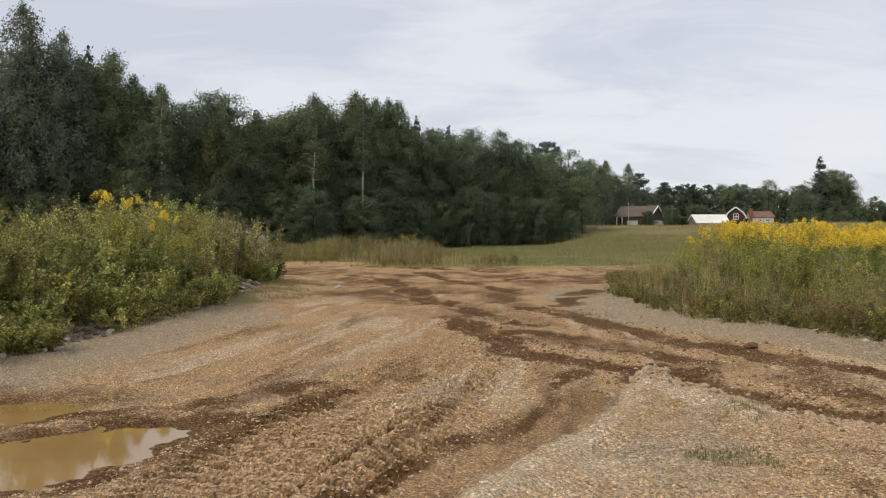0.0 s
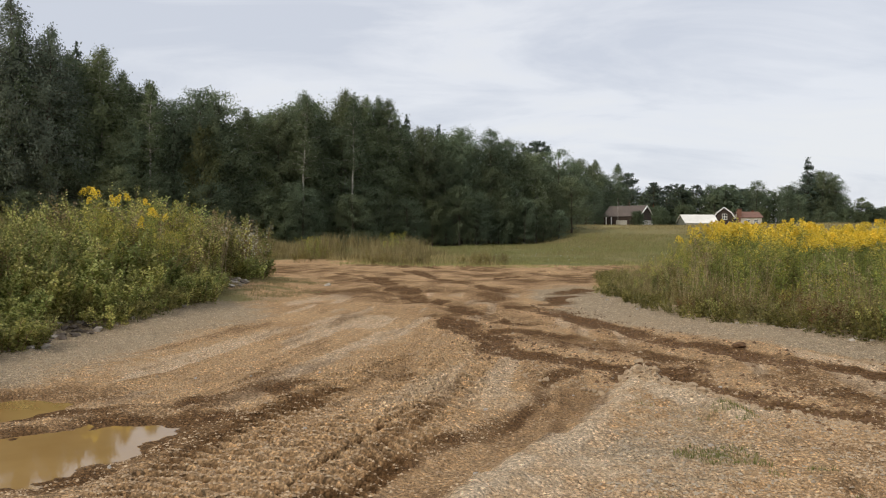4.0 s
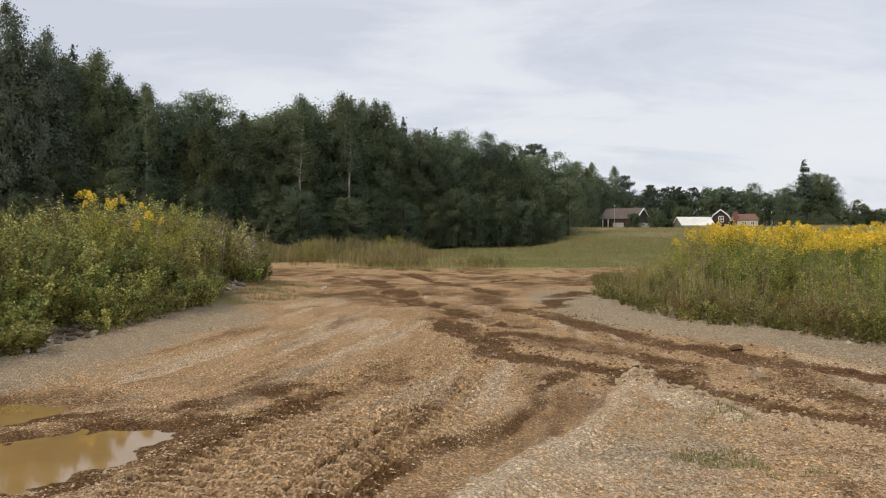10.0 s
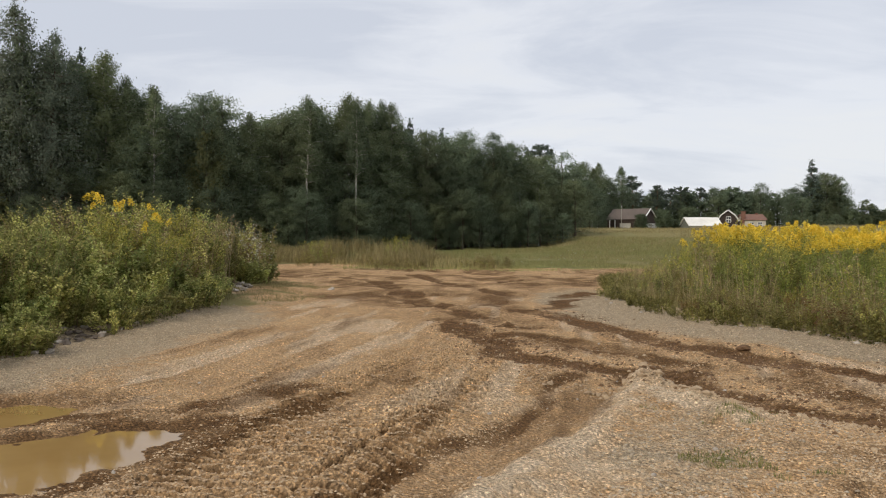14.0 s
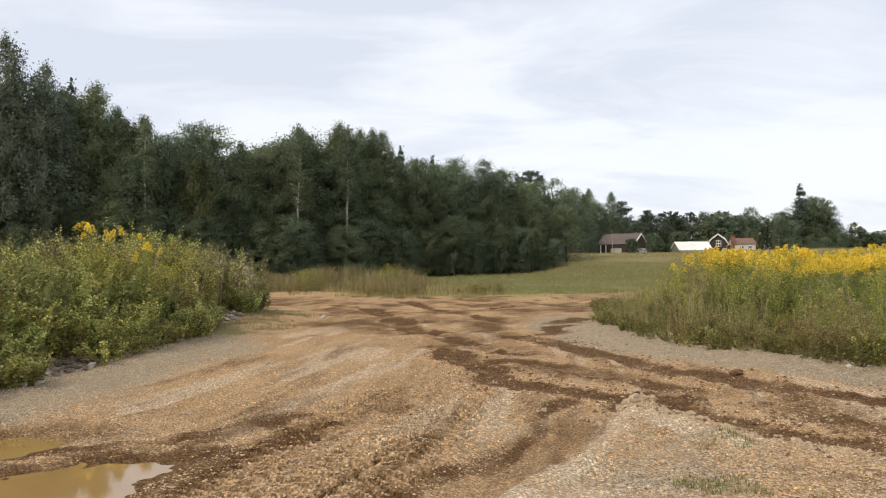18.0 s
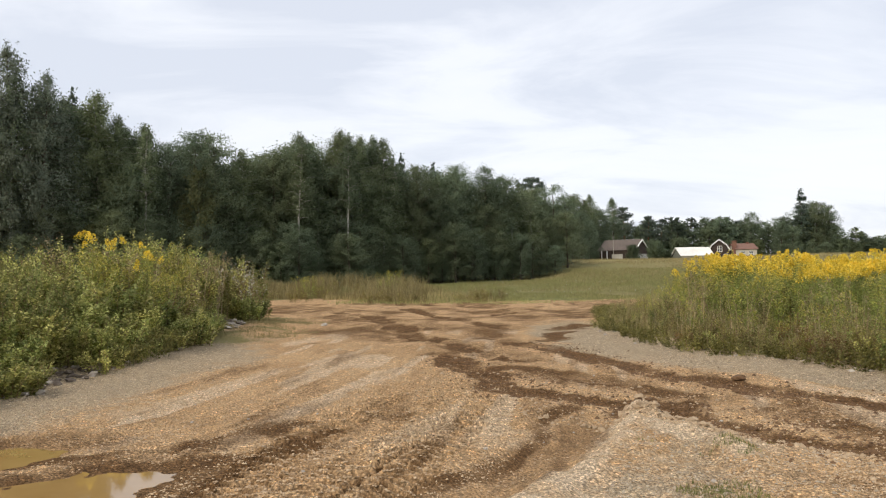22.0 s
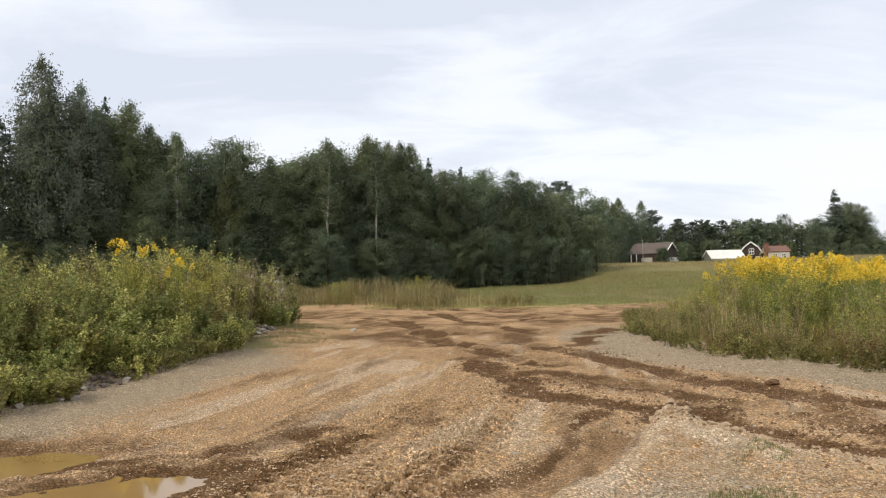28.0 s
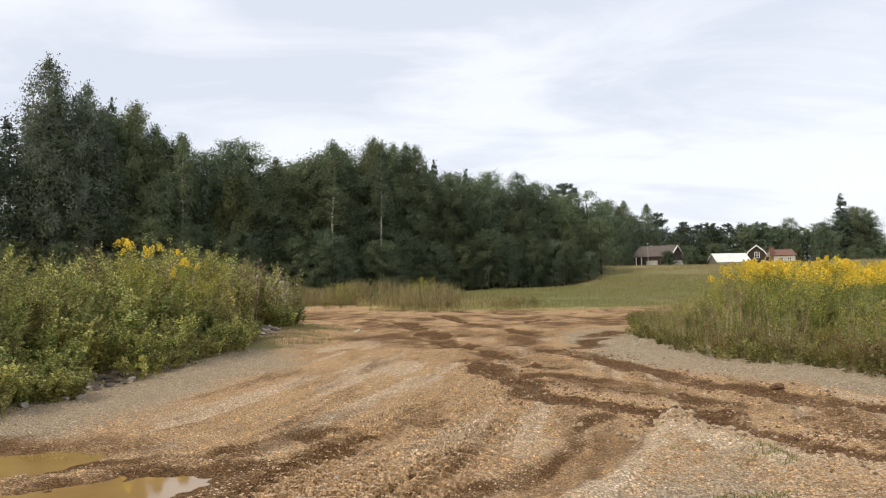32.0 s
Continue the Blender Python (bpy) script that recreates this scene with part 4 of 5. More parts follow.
# fill behind the edge, and the skirt of low trees in front of it
fill = random.Random(11)
for k in range(58):
    u = (k + fill.random()) / 58
    x = -42 + 56 * u
    y = 58.5 + (x + 32) * 35 / 45 + fill.uniform(2.5, 12.0)
    tree("spruce" if x < -29 else "filler", x, y, skyline(x, y) * fill.uniform(0.86, 0.96) * (0.95 if x < -25 else 1.0), 1.3)
for k in range(24):
    u = (k + fill.random()) / 24
    x = -38 + 51 * u
    y = 58.5 + (x + 32) * 35 / 45 + fill.uniform(0.0, 2.5)
    tree(fill.choice(["alder", "birch"]), x, y, skyline(x, y) * fill.uniform(0.55, 0.85), 1.1)
for k in range(40):
    u = (k + fill.random()) / 40
    x = -38 + 51.5 * u
    y = 57.6 + (x + 32) * 35 / 45 + fill.uniform(-1.5, 0.8)
    tree("rowan" if u < 0.5 and k % 4 == 0 else "alder", x, y, fill.uniform(2.6, 6.5), 1.2)
for k in range(14):
    x, y = 14 + fill.uniform(-1.0, 3) + 0.13 * k, 97 + 6.5 * k + fill.uniform(-2, 2)
    tree("filler", x + 0.8 * k * 0.3, y, fill.uniform(5.8, 8.6) + 0.15 * k, 1.1)
for k in range(104):
    u = (k + fill.random()) / 104
    x, y = 22 + 150 * u, 238 + 36 * fill.random()
    tree("far_tree", x, y, fill.uniform(10.5, 13.0) * (1.0 - 0.45 * float(smooth(0.64, 0.72, u))), 1.5)
for x, y, h, k in ((23.5, 168, 12.5, "filler"), (25.5, 172, 13.0, "birch"), (29.5, 180, 14.0, "filler"), (34.0, 192, 15.0, "birch"), (31.0, 178, 11.5, "filler"),
                   (38.5, 206, 15.0, "filler"), (41.0, 208, 14.0, "filler"), (36.0, 200, 12.5, "filler"), (45.5, 212, 12.0, "filler"), (34.5, 186, 10.0, "filler"), (27.0, 166, 9.5, "filler")):
    tree(k, x, y, h, 1.2)
tree("rowan", -20.3, 66.6, 10.2, 0.95)
for x, y, h in ((-12.7, 70.8, 5.6), (-8.6, 74.0, 5.2), (-14.2, 70.4, 4.4), (-23.2, 62.6, 4.8)):
    tree("alder", x, y, h, 1.4)


# ---- farm ----
BROWN_ROOF = plain_mat("brown_roof", (0.095, 0.078, 0.068), (0.155, 0.125, 0.108), 3, 0.8)
WHITE_ROOF = plain_mat("white_roof", (0.70, 0.69, 0.64), (0.80, 0.79, 0.74), 2, 0.5)
RED_ROOF = plain_mat("terracotta_roof", (0.17, 0.095, 0.07), (0.24, 0.135, 0.105), 3, 0.8)
BRICK_RED = plain_mat("red_brick", (0.17, 0.085, 0.062), (0.25, 0.13, 0.09), 6, 0.9)
DARK_WOOD = plain_mat("dark_wood", (0.035, 0.026, 0.022), (0.07, 0.05, 0.04), 5, 0.85, 0.3, 0.01, (1, 1, 0.2))
CREAM = plain_mat("cream_wall", (0.44, 0.40, 0.32), (0.54, 0.50, 0.41), 3, 0.85)
GREY_WOOD = plain_mat("grey_green_wood", (0.13, 0.14, 0.115), (0.20, 0.21, 0.175), 4, 0.85, 0.3, 0.01, (1, 1, 0.2))
WHITE_TRIM = plain_mat("white_paint", (0.72, 0.72, 0.70), (0.82, 0.82, 0.80), 5, 0.6)
GLASS = Mat("dark_glass", 0.08, spec=0.5).color((0.03, 0.035, 0.04)).m
PALE_WALL = plain_mat("pale_render", (0.34, 0.33, 0.29), (0.48, 0.46, 0.41), 3, 0.85)
# dark tone paints the shade under the porch onto the timber house's foundation
SHADE_WOOD = plain_mat("shaded_wood", (0.10, 0.085, 0.07), (0.17, 0.145, 0.12), 5, 0.9)


def gabled(name, label, place, turn, length, wide, eave, ridge, wall_mat, gable_mat, roof_mat, base_mat=None, base_h=0.0, knee=None):
    """A gabled house, ridge along its own x; knee gives a broken roof as (share of the half width, height)."""
    ob = new(name)
    ob.matrix_basis = pose(place[0], place[1], float(ground_z(*place)[0]) - 0.1, 0, 0, turn)
    L, W = length / 2, wide / 2
    for sy in (-1, 1):
        gw = Geo().box(-L, sy * W - 0.12, base_h, L, sy * W + 0.12, eave)
        part("wall", gw, wall_mat, ob)
    prof = [(-W, eave)] + ([(-W * knee[0], knee[1])] if knee else []) + [(0, ridge)] + ([(W * knee[0], knee[1])] if knee else []) + [(W, eave)]
    for sx in (-1, 1):
        ge = Geo()
        ring = [(-W, base_h)] + prof + [(W, base_h)]
        n = len(ring)
        v = [(sx * L + dx, y, z) for dx in (-0.1, 0.1) for y, z in ring]
        mid = n // 2
        tris = [(mid, i, i + 1) for i in range(n - 1) if mid not in (i, i + 1)] + [(mid, n - 1, 0)]
        ge.add(v, [(i, (i + 1) % n, (i + 1) % n + n, i + n) for i in range(n)], tris + [(a + n, c + n, b + n) for a, b, c in tris])
        part("gable_wall", ge, gable_mat, ob)
    if base_mat:
        part("foundation", Geo().box(-L - 0.1, -W - 0.1, -0.4, L + 0.1, W + 0.1, base_h), base_mat, ob)
    for a, b in zip(prof, prof[1:]):
        gr = Geo()
        dy, dz = b[0] - a[0], b[1] - a[1]
        ll = math.hypot(dy, dz)
        ny, nz = -dz / ll, dy / ll
        lo = 0.35 if abs(a[0]) == W else 0.0
        hi = 0.35 if abs(b[0]) == W else 0.0
        p = (a[0] - dy / ll * lo, a[1] - dz / ll * lo + 0.02)
        q = (b[0] + dy / ll * hi, b[1] + dz / ll * hi + 0.02)
        v = [(x, yy + ny * t, zz + nz * t) for x in (-L - 0.4, L + 0.4) for (yy, zz) in (p, q) for t in (0.0, 0.16)]
        gr.add(v, [(0, 1, 3, 2), (4, 6, 7, 5), (0, 4, 5, 1), (2, 3, 7, 6), (0, 2, 6, 4), (1, 5, 7, 3)])
        part("roof", gr, roof_mat, ob)
    return tagged(ob, label, "house"), prof


def window_on(house, x, y, z, w, h, facing):
    """A white-framed window with four panes on a wall; facing x or y."""
    frame_ob = new("window")
    frame_ob.parent = house
    turn = {"+x": 90, "-x": -90, "-y": 0, "+y": 180}[facing]
    frame_ob.matrix_basis = pose(x, y, z, 0, 0, turn)
    ge = Geo()
    for a in (-w / 2, 0, w / 2):
        ge.box(a - 0.06, -0.08, -h / 2, a + 0.06, 0.0, h / 2)
    for b in (-h / 2, 0, h / 2):
        ge.box(-w / 2 + 0.06, -0.078, b - 0.06, w / 2 - 0.06, -0.002, b + 0.06)
    part("window_frame", ge, WHITE_TRIM, frame_ob)
    for a in (-1, 1):
        for b in (-1, 1):
            part("pane", Geo().box(a * w / 4 - w / 4 + 0.07, -0.04, b * h / 4 - h / 4 + 0.07, a * w / 4 + w / 4 - 0.07, -0.02, b * h / 4 + h / 4 - 0.07), GLASS, frame_ob)


def bargeboards(house, prof, x):
    for a, b in zip(prof, prof[1:]):
        part("bargeboard", Geo().tube([(x, *a), (x, *b)], [0.17, 0.17], 4), WHITE_TRIM, house)


lodge, prof = gabled("timber_house", "dark timber house with brown roof above the field", (43.6, 192.3), -40, 9.0, 7.0, 2.9, 5.3, DARK_WOOD, DARK_WOOD, BROWN_ROOF, SHADE_WOOD, 0.9)
bargeboards(lodge, prof, 4.92)
part("lower_wall", Geo().box(4.62, -3.4, 0.2, 4.72, 3.4, 1.9), PALE_WALL, lodge, "pale grey lower gable wall")
window_on(lodge, 4.73, -1.5, 1.15, 0.9, 0.8, "+x")
window_on(lodge, 4.73, 1.5, 1.15, 0.9, 0.8, "+x")
part("porch_wall", Geo().box(-1.2, -3.75, 0.1, 1.6, -3.63, 1.9), PALE_WALL, lodge, "pale lower wall beside the porch")
for wx in (-3.6, -2.2):
    part("porch_post", Geo().box(wx - 0.09, -4.3, -0.2, wx + 0.09, -4.12, 2.75), WHITE_TRIM, lodge)

shed, prof = gabled("white_roofed_barn", "low cream barn with a bright white metal roof", (57.0, 182.5), 9, 7.4, 4.6, 1.35, 3.1, CREAM, GREY_WOOD, WHITE_ROOF)
for k in range(8):
    part("seam", Geo().tube([(-3.9 + 1.1 * k, -2.6, 1.30), (-3.9 + 1.1 * k, 0, 3.30)], [0.035, 0.035], 4), WHITE_TRIM, shed)

gambrel, prof = gabled("gambrel_house", "dark brown gambrel house with white trim", (76.0, 218.5), -113, 9.0, 5.6, 2.6, 5.6, DARK_WOOD, DARK_WOOD, DARK_WOOD, knee=(0.68, 4.1))
bargeboards(gambrel, prof, 4.95)
window_on(gambrel, 4.62, 0.1, 3.1, 1.2, 1.5, "+x")
window_on(gambrel, 4.62, -1.6, 1.1, 1.0, 1.2, "+x")
window_on(gambrel, 4.62, 1.6, 1.1, 1.0, 1.2, "+x")

villa, prof = gabled("cream_house", "cream house with terracotta roof and brick chimney", (80.2, 214.0), 4, 5.6, 5.0, 2.9, 4.3, CREAM, CREAM, RED_ROOF)
chim = part("chimney", Geo().box(-3.5, -2.5, 0, -2.6, -1.6, 5.0), BRICK_RED, villa, "red brick chimney")
part("chimney_cap", Geo().box(-3.6, -2.6, 5.0, -2.5, -1.5, 5.14), BRICK_RED, chim)
part("vent", Geo().box(1.2, -0.3, 4.1, 1.7, 0.3, 4.8), BRICK_RED, villa)
for wx in (-1.0, 1.2):
    window_on(villa, wx, -2.63, 1.7, 1.1, 1.2, "-y")

pole = new("flagpole")
pole.location = (39.8, 186.0, float(ground_z(39.8, 186.0)[0]))
part("pole", Geo().tube([(0, 0, -0.2), (0, 0, 5.7)], [0.06, 0.04], 8), PALE_WALL, pole)
bmk = bmesh.new()
bmesh.ops.create_icosphere(bmk, subdivisions=1, radius=0.1, matrix=Matrix.Translation((0, 0, 5.75)))
part("finial", bmk, WHITE_TRIM, pole)
tagged(pole, "white painted flagpole beside the timber house", "flagpole")
for x, y, h, girth in ((43.2, 181.0, 3.6, 1.0), (48.6, 183.0, 4.6, 1.0), (51.8, 185.0, 2.6, 1.1)):
    tree("bush", x, y, h, girth)


# ---- plants on the two banks ----
def stems_and_leaves(rng, stems, height, spread, per_stem, leaf_len, leaf_wide, lean=0.18, low=0.08, branchy=0, leaf_up=0.35, thick=0.006, short=0.62):
    """Upright stems out of one root with leaves all along them; returns stems, leaves and the tips."""
    woods, green, tips = [], Geo(), []
    for _ in range(stems):
        wood = Geo()
        woods.append(wood)
        a, r = rng.uniform(0, 2 * np.pi), spread * math.sqrt(rng.random())
        foot = np.array([math.cos(a) * r, math.sin(a) * r, 0])
        h = height * rng.uniform(short, 1.05)
        bend = np.array([math.cos(a), math.sin(a), 0]) * lean * h * rng.uniform(0.2, 1.2) + np.append(rng.normal(0, 0.05 * h, 2), 0)
        s = np.linspace(0, 1, 5)
        pts = foot + np.outer(s ** 1.6, bend) + np.outer(s, [0, 0, h])
        shoots = [(pts, h, per_stem)]
        for _b in range(branchy):
            f = rng.uniform(0.2, 0.8)
            o = np.array([np.interp(f, s, pts[:, i]) for i in range(3)])
            d = np.append(rng.normal(0, 1, 2), 0)
            d = d / np.linalg.norm(d) * rng.uniform(0.35, 0.7) + [0, 0, 0.7]
            ln = h * rng.uniform(0.25, 0.45) * (1.1 - f * 0.5)
            shoots.append((o + np.outer(s, d * ln), ln, int(per_stem * 0.5)))
        for pts_k, hk, n in shoots:
            wood.tube(pts_k, thick * (1.15 - s), 3)
            f = low + (1 - low) * rng.random(n) ** 0.8
            p = np.stack([np.interp(f, s, pts_k[:, i]) for i in range(3)], 1)
            ang = rng.uniform(0, 2 * np.pi, n)
            d = np.stack([np.cos(ang), np.sin(ang), rng.normal(leaf_up, 0.35, n)], 1)
            size = rng.uniform(0.6, 1.15, n) * (1.1 - 0.45 * f)
            p = p + d * 0.02
            green.leaves(rng, p, d, leaf_len * size, leaf_wide * size)
            tips.append(pts_k[-1])
    return woods, green, tips


def plume(rng, ge, tip, size, n, card):
    """A leaning pyramid of small florets at the tip of a stem."""
    lean = np.append(rng.normal(0, 0.25, 2), 0)
    f = rng.random(n) ** 0.8
    r = size * 0.42 * (1 - f) ** 0.7 * np.sqrt(rng.random(n))
    a = rng.uniform(0, 2 * np.pi, n)
    p = tip + np.stack([np.cos(a) * r, np.sin(a) * r, (f - 0.45) * size], 1) + np.outer(f, lean * size)
    d = np.stack([np.cos(a), np.sin(a), rng.normal(0.5, 0.4, n)], 1)
    ge.leaves(rng, p, d, card * rng.uniform(0.7, 1.3, n), card * rng.uniform(0.5, 0.9, n))


PLANTS = {}


def plant_base(kind, variant, parts):
    made = []
    for name, geo, mat in parts:
        me = geo.mesh(name)
        me.materials.append(mat)
        made.append((name, me))
    PLANTS[kind, variant] = made


def joined(geos):
    out = Geo()
    for ge in geos:
        for v, q in zip(ge.v, ge.q):
            out.v.append(v)
        for q in ge.q:
            out.q.append(q + out.n)
        out.n += ge.n
    return out


def flowers(rng, tips, lo, hi, n, card, drop=0.0):
    out = []
    for tip in tips:
        ge = Geo()
        plume(rng, ge, tip - [0, 0, drop], rng.uniform(lo, hi), n, card)
        out.append(ge)
    return out


for variant in range(4):
    rng = np.random.default_rng(300 + variant)
    a, b, _ = stems_and_leaves(rng, 7, 0.95, 0.34, 62, 0.090, 0.052, 0.55, 0.0, 5, 0.25)
    plant_base("leafy_shrub", variant, [("stem", k, DRY_STEM) for k in a] + [("foliage", b, SHRUB_LEAF)])
    a, b, _ = stems_and_leaves(rng, 7, 1.45, 0.30, 90, 0.066, 0.036, 0.22, 0.04, 4, 0.35)
    plant_base("tall_shrub", variant, [("stem", k, DRY_STEM) for k in a] + [("foliage", b, SHRUB_LEAF)])
    a, b, tips = stems_and_leaves(rng, 6, 1.42, 0.26, 95, 0.105, 0.019, 0.10, 0.06, 0, 0.35, short=0.90)
    plant_base("goldenrod", variant, [("stem", k, STEM) for k in a] + [("foliage", b, GOLD_LEAF)] + [("flower_plume", k, GOLD_FLOWER) for k in flowers(rng, tips, 0.15, 0.30, 120, 0.038)])
    a, b, tips = stems_and_leaves(rng, 6, 1.30, 0.28, 85, 0.10, 0.019, 0.12, 0.04, 0, 0.45)
    plant_base("budding_goldenrod", variant, [("stem", k, STEM) for k in a] + [("foliage", b, GOLD_LEAF)] + [("bud_plume", k, BUD_FLOWER) for k in flowers(rng, tips, 0.30, 0.48, 60, 0.030, 0.12)])
    a, b, tips = stems_and_leaves(rng, 4, 1.62, 0.20, 80, 0.09, 0.018, 0.08, 0.10, 0, 0.45, short=0.88)
    plant_base("sparse_goldenrod", variant, [("stem", k, STEM) for k in a] + [("foliage", b, GOLD_LEAF)] + [("flower_plume", k, GOLD_FLOWER) for k in flowers(rng, tips, 0.10, 0.16, 70, 0.030)])
    a, b, tips = stems_and_leaves(rng, 7, 1.25, 0.30, 12, 0.05, 0.012, 0.12, 0.3, 0, 0.6, thick=0.008)
    plant_base("dry_stalks", variant, [("stalk", joined(a), STRAW_STEM), ("foliage", b, SEED_HEAD), ("seed_head", joined(flowers(rng, tips, 0.16, 0.30, 34, 0.026, 0.1)), SEED_HEAD)])
    a, b, tips = stems_and_leaves(rng, 9, 0.95, 0.32, 44, 0.064, 0.025, 0.28, 0.0, 3, 0.2)
    plant_base("seeding_weed", variant, [("stalk", joined(a), DRY_STEM), ("foliage", b, WEED_LEAF), ("seed_head", joined(flowers(rng, tips, 0.10, 0.20, 9, 0.022)), SEED_HEAD)])
    a, b, _ = stems_and_leaves(rng, 14, 0.55, 0.40, 60, 0.074, 0.042, 0.6, 0.0, 2, 0.25)
    plant_base("low_shrub", variant, [("stalk", joined(a), DRY_STEM), ("foliage", b, SHRUB_LEAF)])
    a, b, _ = stems_and_leaves(rng, 10, 0.42, 0.34, 40, 0.062, 0.040, 0.5, 0.0, 1, 0.3)
    plant_base("low_weed", variant, [("stalk", joined(a), STEM), ("foliage", b, WEED_LEAF)])
for variant in range(2):
    rng = np.random.default_rng(330 + variant)
    a, b, _ = stems_and_leaves(rng, 4, 1.30, 0.20, 26, 0.06, 0.026, 0.25, 0.25, 3, 0.5, short=0.75)
    plant_base("pale_sapling", variant, [("stem", k, DRY_STEM) for k in a] + [("foliage", b, PALE_LEAF)])
    a, b, _ = stems_and_leaves(rng, 8, 0.62, 0.26, 40, 0.06, 0.026, 0.3, 0.0, 2, 0.2)
    plant_base("rusty_dock", variant, [("stalk", joined(a), DRY_STEM), ("foliage", b, RUSTY_LEAF)])

PLANT_LABEL = {
    "leafy_shrub": ("bushy yellow-green shrub growing on the rubble bank", "shrub"),
    "tall_shrub": ("tall olive-green leafy sapling on the rubble bank", "shrub"),
    "low_shrub": ("low spreading shrub at the foot of the rubble bank", "shrub"),
    "pale_sapling": ("thin sapling with whitish leaves above the shrubs", "sapling"),
    "goldenrod": ("tall goldenrod clump with bright yellow plumes in bloom", "goldenrod"),
    "sparse_goldenrod": ("tall goldenrod with a few small yellow flower heads", "goldenrod"),
    "dry_stalks": ("thin straw-coloured stalks with seed heads", "weed"),
    "budding_goldenrod": ("goldenrod clump with pale yellow-green buds", "goldenrod"),
    "seeding_weed": ("brownish green weed gone to seed on the bank", "weed"),
    "low_weed": ("low leafy green weed at the bank's foot", "weed"),
    "rusty_dock": ("rust-brown withered weed at the gravel verge", "weed"),
}
plant_rng = random.Random(21)


def plant(kind, x, y, size=1.0, tall=1.0):
    variants = [v for k, v in PLANTS if k == kind]
    ob = new(kind)
    for name, me in PLANTS[kind, plant_rng.choice(variants)]:
        piece = part(name, me, None, ob)
        if name in ("foliage", "stalk", "seed_head", "flower_plume", "bud_plume"):
            piece["kind"] = "stuff"
    ob.matrix_basis = pose(x, y, float(ground_z(x, y)[0]) - 0.03, plant_rng.uniform(-5, 5), plant_rng.uniform(-5, 5), plant_rng.uniform(0, 360)) @ Matrix.Diagonal((size, size, size * tall, 1))
    label, category = PLANT_LABEL[kind]
    return tagged(ob, label, category, kind.replace("_", " ") + "s on the banks")


def scatter(n, seed, y0, y1, d0, d1, edge, sign, power=1.0):
    """Places on a bank, by the distance from its edge."""
    r = random.Random(seed)
    out = []
    for k in range(n):
        y = y0 + (y1 - y0) * ((k + r.random()) / n) ** power
        d = r.uniform(d0, d1)
        out.append((float(edge(y)) + sign * d, y, r.random(), d))
    return out


# left bank: shrubs, saplings behind, goldenrod along the crest
for x, y, r, d in scatter(66, 1, 9.2, 30, 0.05, 0.7, left_edge, -1, 1.15):
    if 12.0 < y < 14.2 or 22.4 < y < 26.2:
        x -= 0.35 if y < 15 else 0.75
    plant("leafy_shrub", x, y, 0.50 + 0.5 * r)
for x, y, r, d in scatter(60, 13, 9, 28, 0.7, 2.4, left_edge, -1, 1.1):
    if (12.1 < y < 14.1 or 22.4 < y < 26.0) and d < 1.5:
        x -= 0.3 if y < 15 else 0.6
    plant("leafy_shrub", x, y, (0.75 + 0.5 * r) * (1 + 0.22 * float(vnoise(x, y, 1.6, 140))))
for x, y, r, d in scatter(56, 2, 9, 27.5, 1.8, 5.5, left_edge, -1):
    plant("tall_shrub", x, y, (0.95 + 0.35 * r + 0.16 * float(smooth(14, 11, y))) * (1 + 0.18 * float(vnoise(x, y, 1.8, 141))))
for x, y, r, d in scatter(26, 15, 11.5, 17, 0.9, 3.2, left_edge, -1):
    plant("tall_shrub", x, y, 0.80 + 0.35 * r)
for x, y, r, d in scatter(50, 3, 16.5, 25.0, 0.6, 2.0, left_edge, -1):
    plant("budding_goldenrod", x, y, (0.82 + 0.25 * r + 0.16 * float(smooth(0.7, 1.8, d)) + 0.12 * float(smooth(19, 23, y))) * (1 + 0.15 * float(vnoise(x, y, 1.3, 142))))
for x, y, r, d in scatter(30, 4, 9, 28, -0.1, 0.5, left_edge, -1):
    if 12.0 < y < 14.2 or 22.4 < y < 26.0:
        continue
    plant("low_weed", x, y, 0.7 + 0.6 * r)
for x, y, r, d in scatter(56, 25, 9.3, 28, -0.05, 0.55, left_edge, -1, 1.1):
    if 12.1 < y < 14.1 or 22.4 < y < 26.0:
        continue
    plant("low_shrub", x, y, 0.55 + 0.6 * r)
for x, y, r, d in scatter(26, 5, 17, 29, 0.6, 3.0, left_edge, -1):
    plant("seeding_weed", x, y, 1.45 + 0.5 * r)
for x, y, r, d in scatter(34, 18, 18.5, 30.5, 0.3, 2.6, left_edge, -1):
    plant("tall_shrub", x, y, (1.12 + 0.45 * r) * (1 + 0.12 * float(vnoise(x, y, 1.2, 147))))
for x, y, h in ((-6.7, 26.5, 1.8), (-6.85, 27.2, 1.5), (-6.6, 27.8, 1.6)):
    plant("pale_sapling", x, y, h)
for x, y, h in ((-7.55, 17.2, 1.22), (-7.3, 17.0, 1.25), (-7.05, 17.3, 1.18), (-6.5, 17.4, 1.25), (-6.3, 17.6, 1.18)):
    plant("sparse_goldenrod", x, y, h)


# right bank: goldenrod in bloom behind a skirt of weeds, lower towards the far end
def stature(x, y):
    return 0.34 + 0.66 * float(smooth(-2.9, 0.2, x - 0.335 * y))


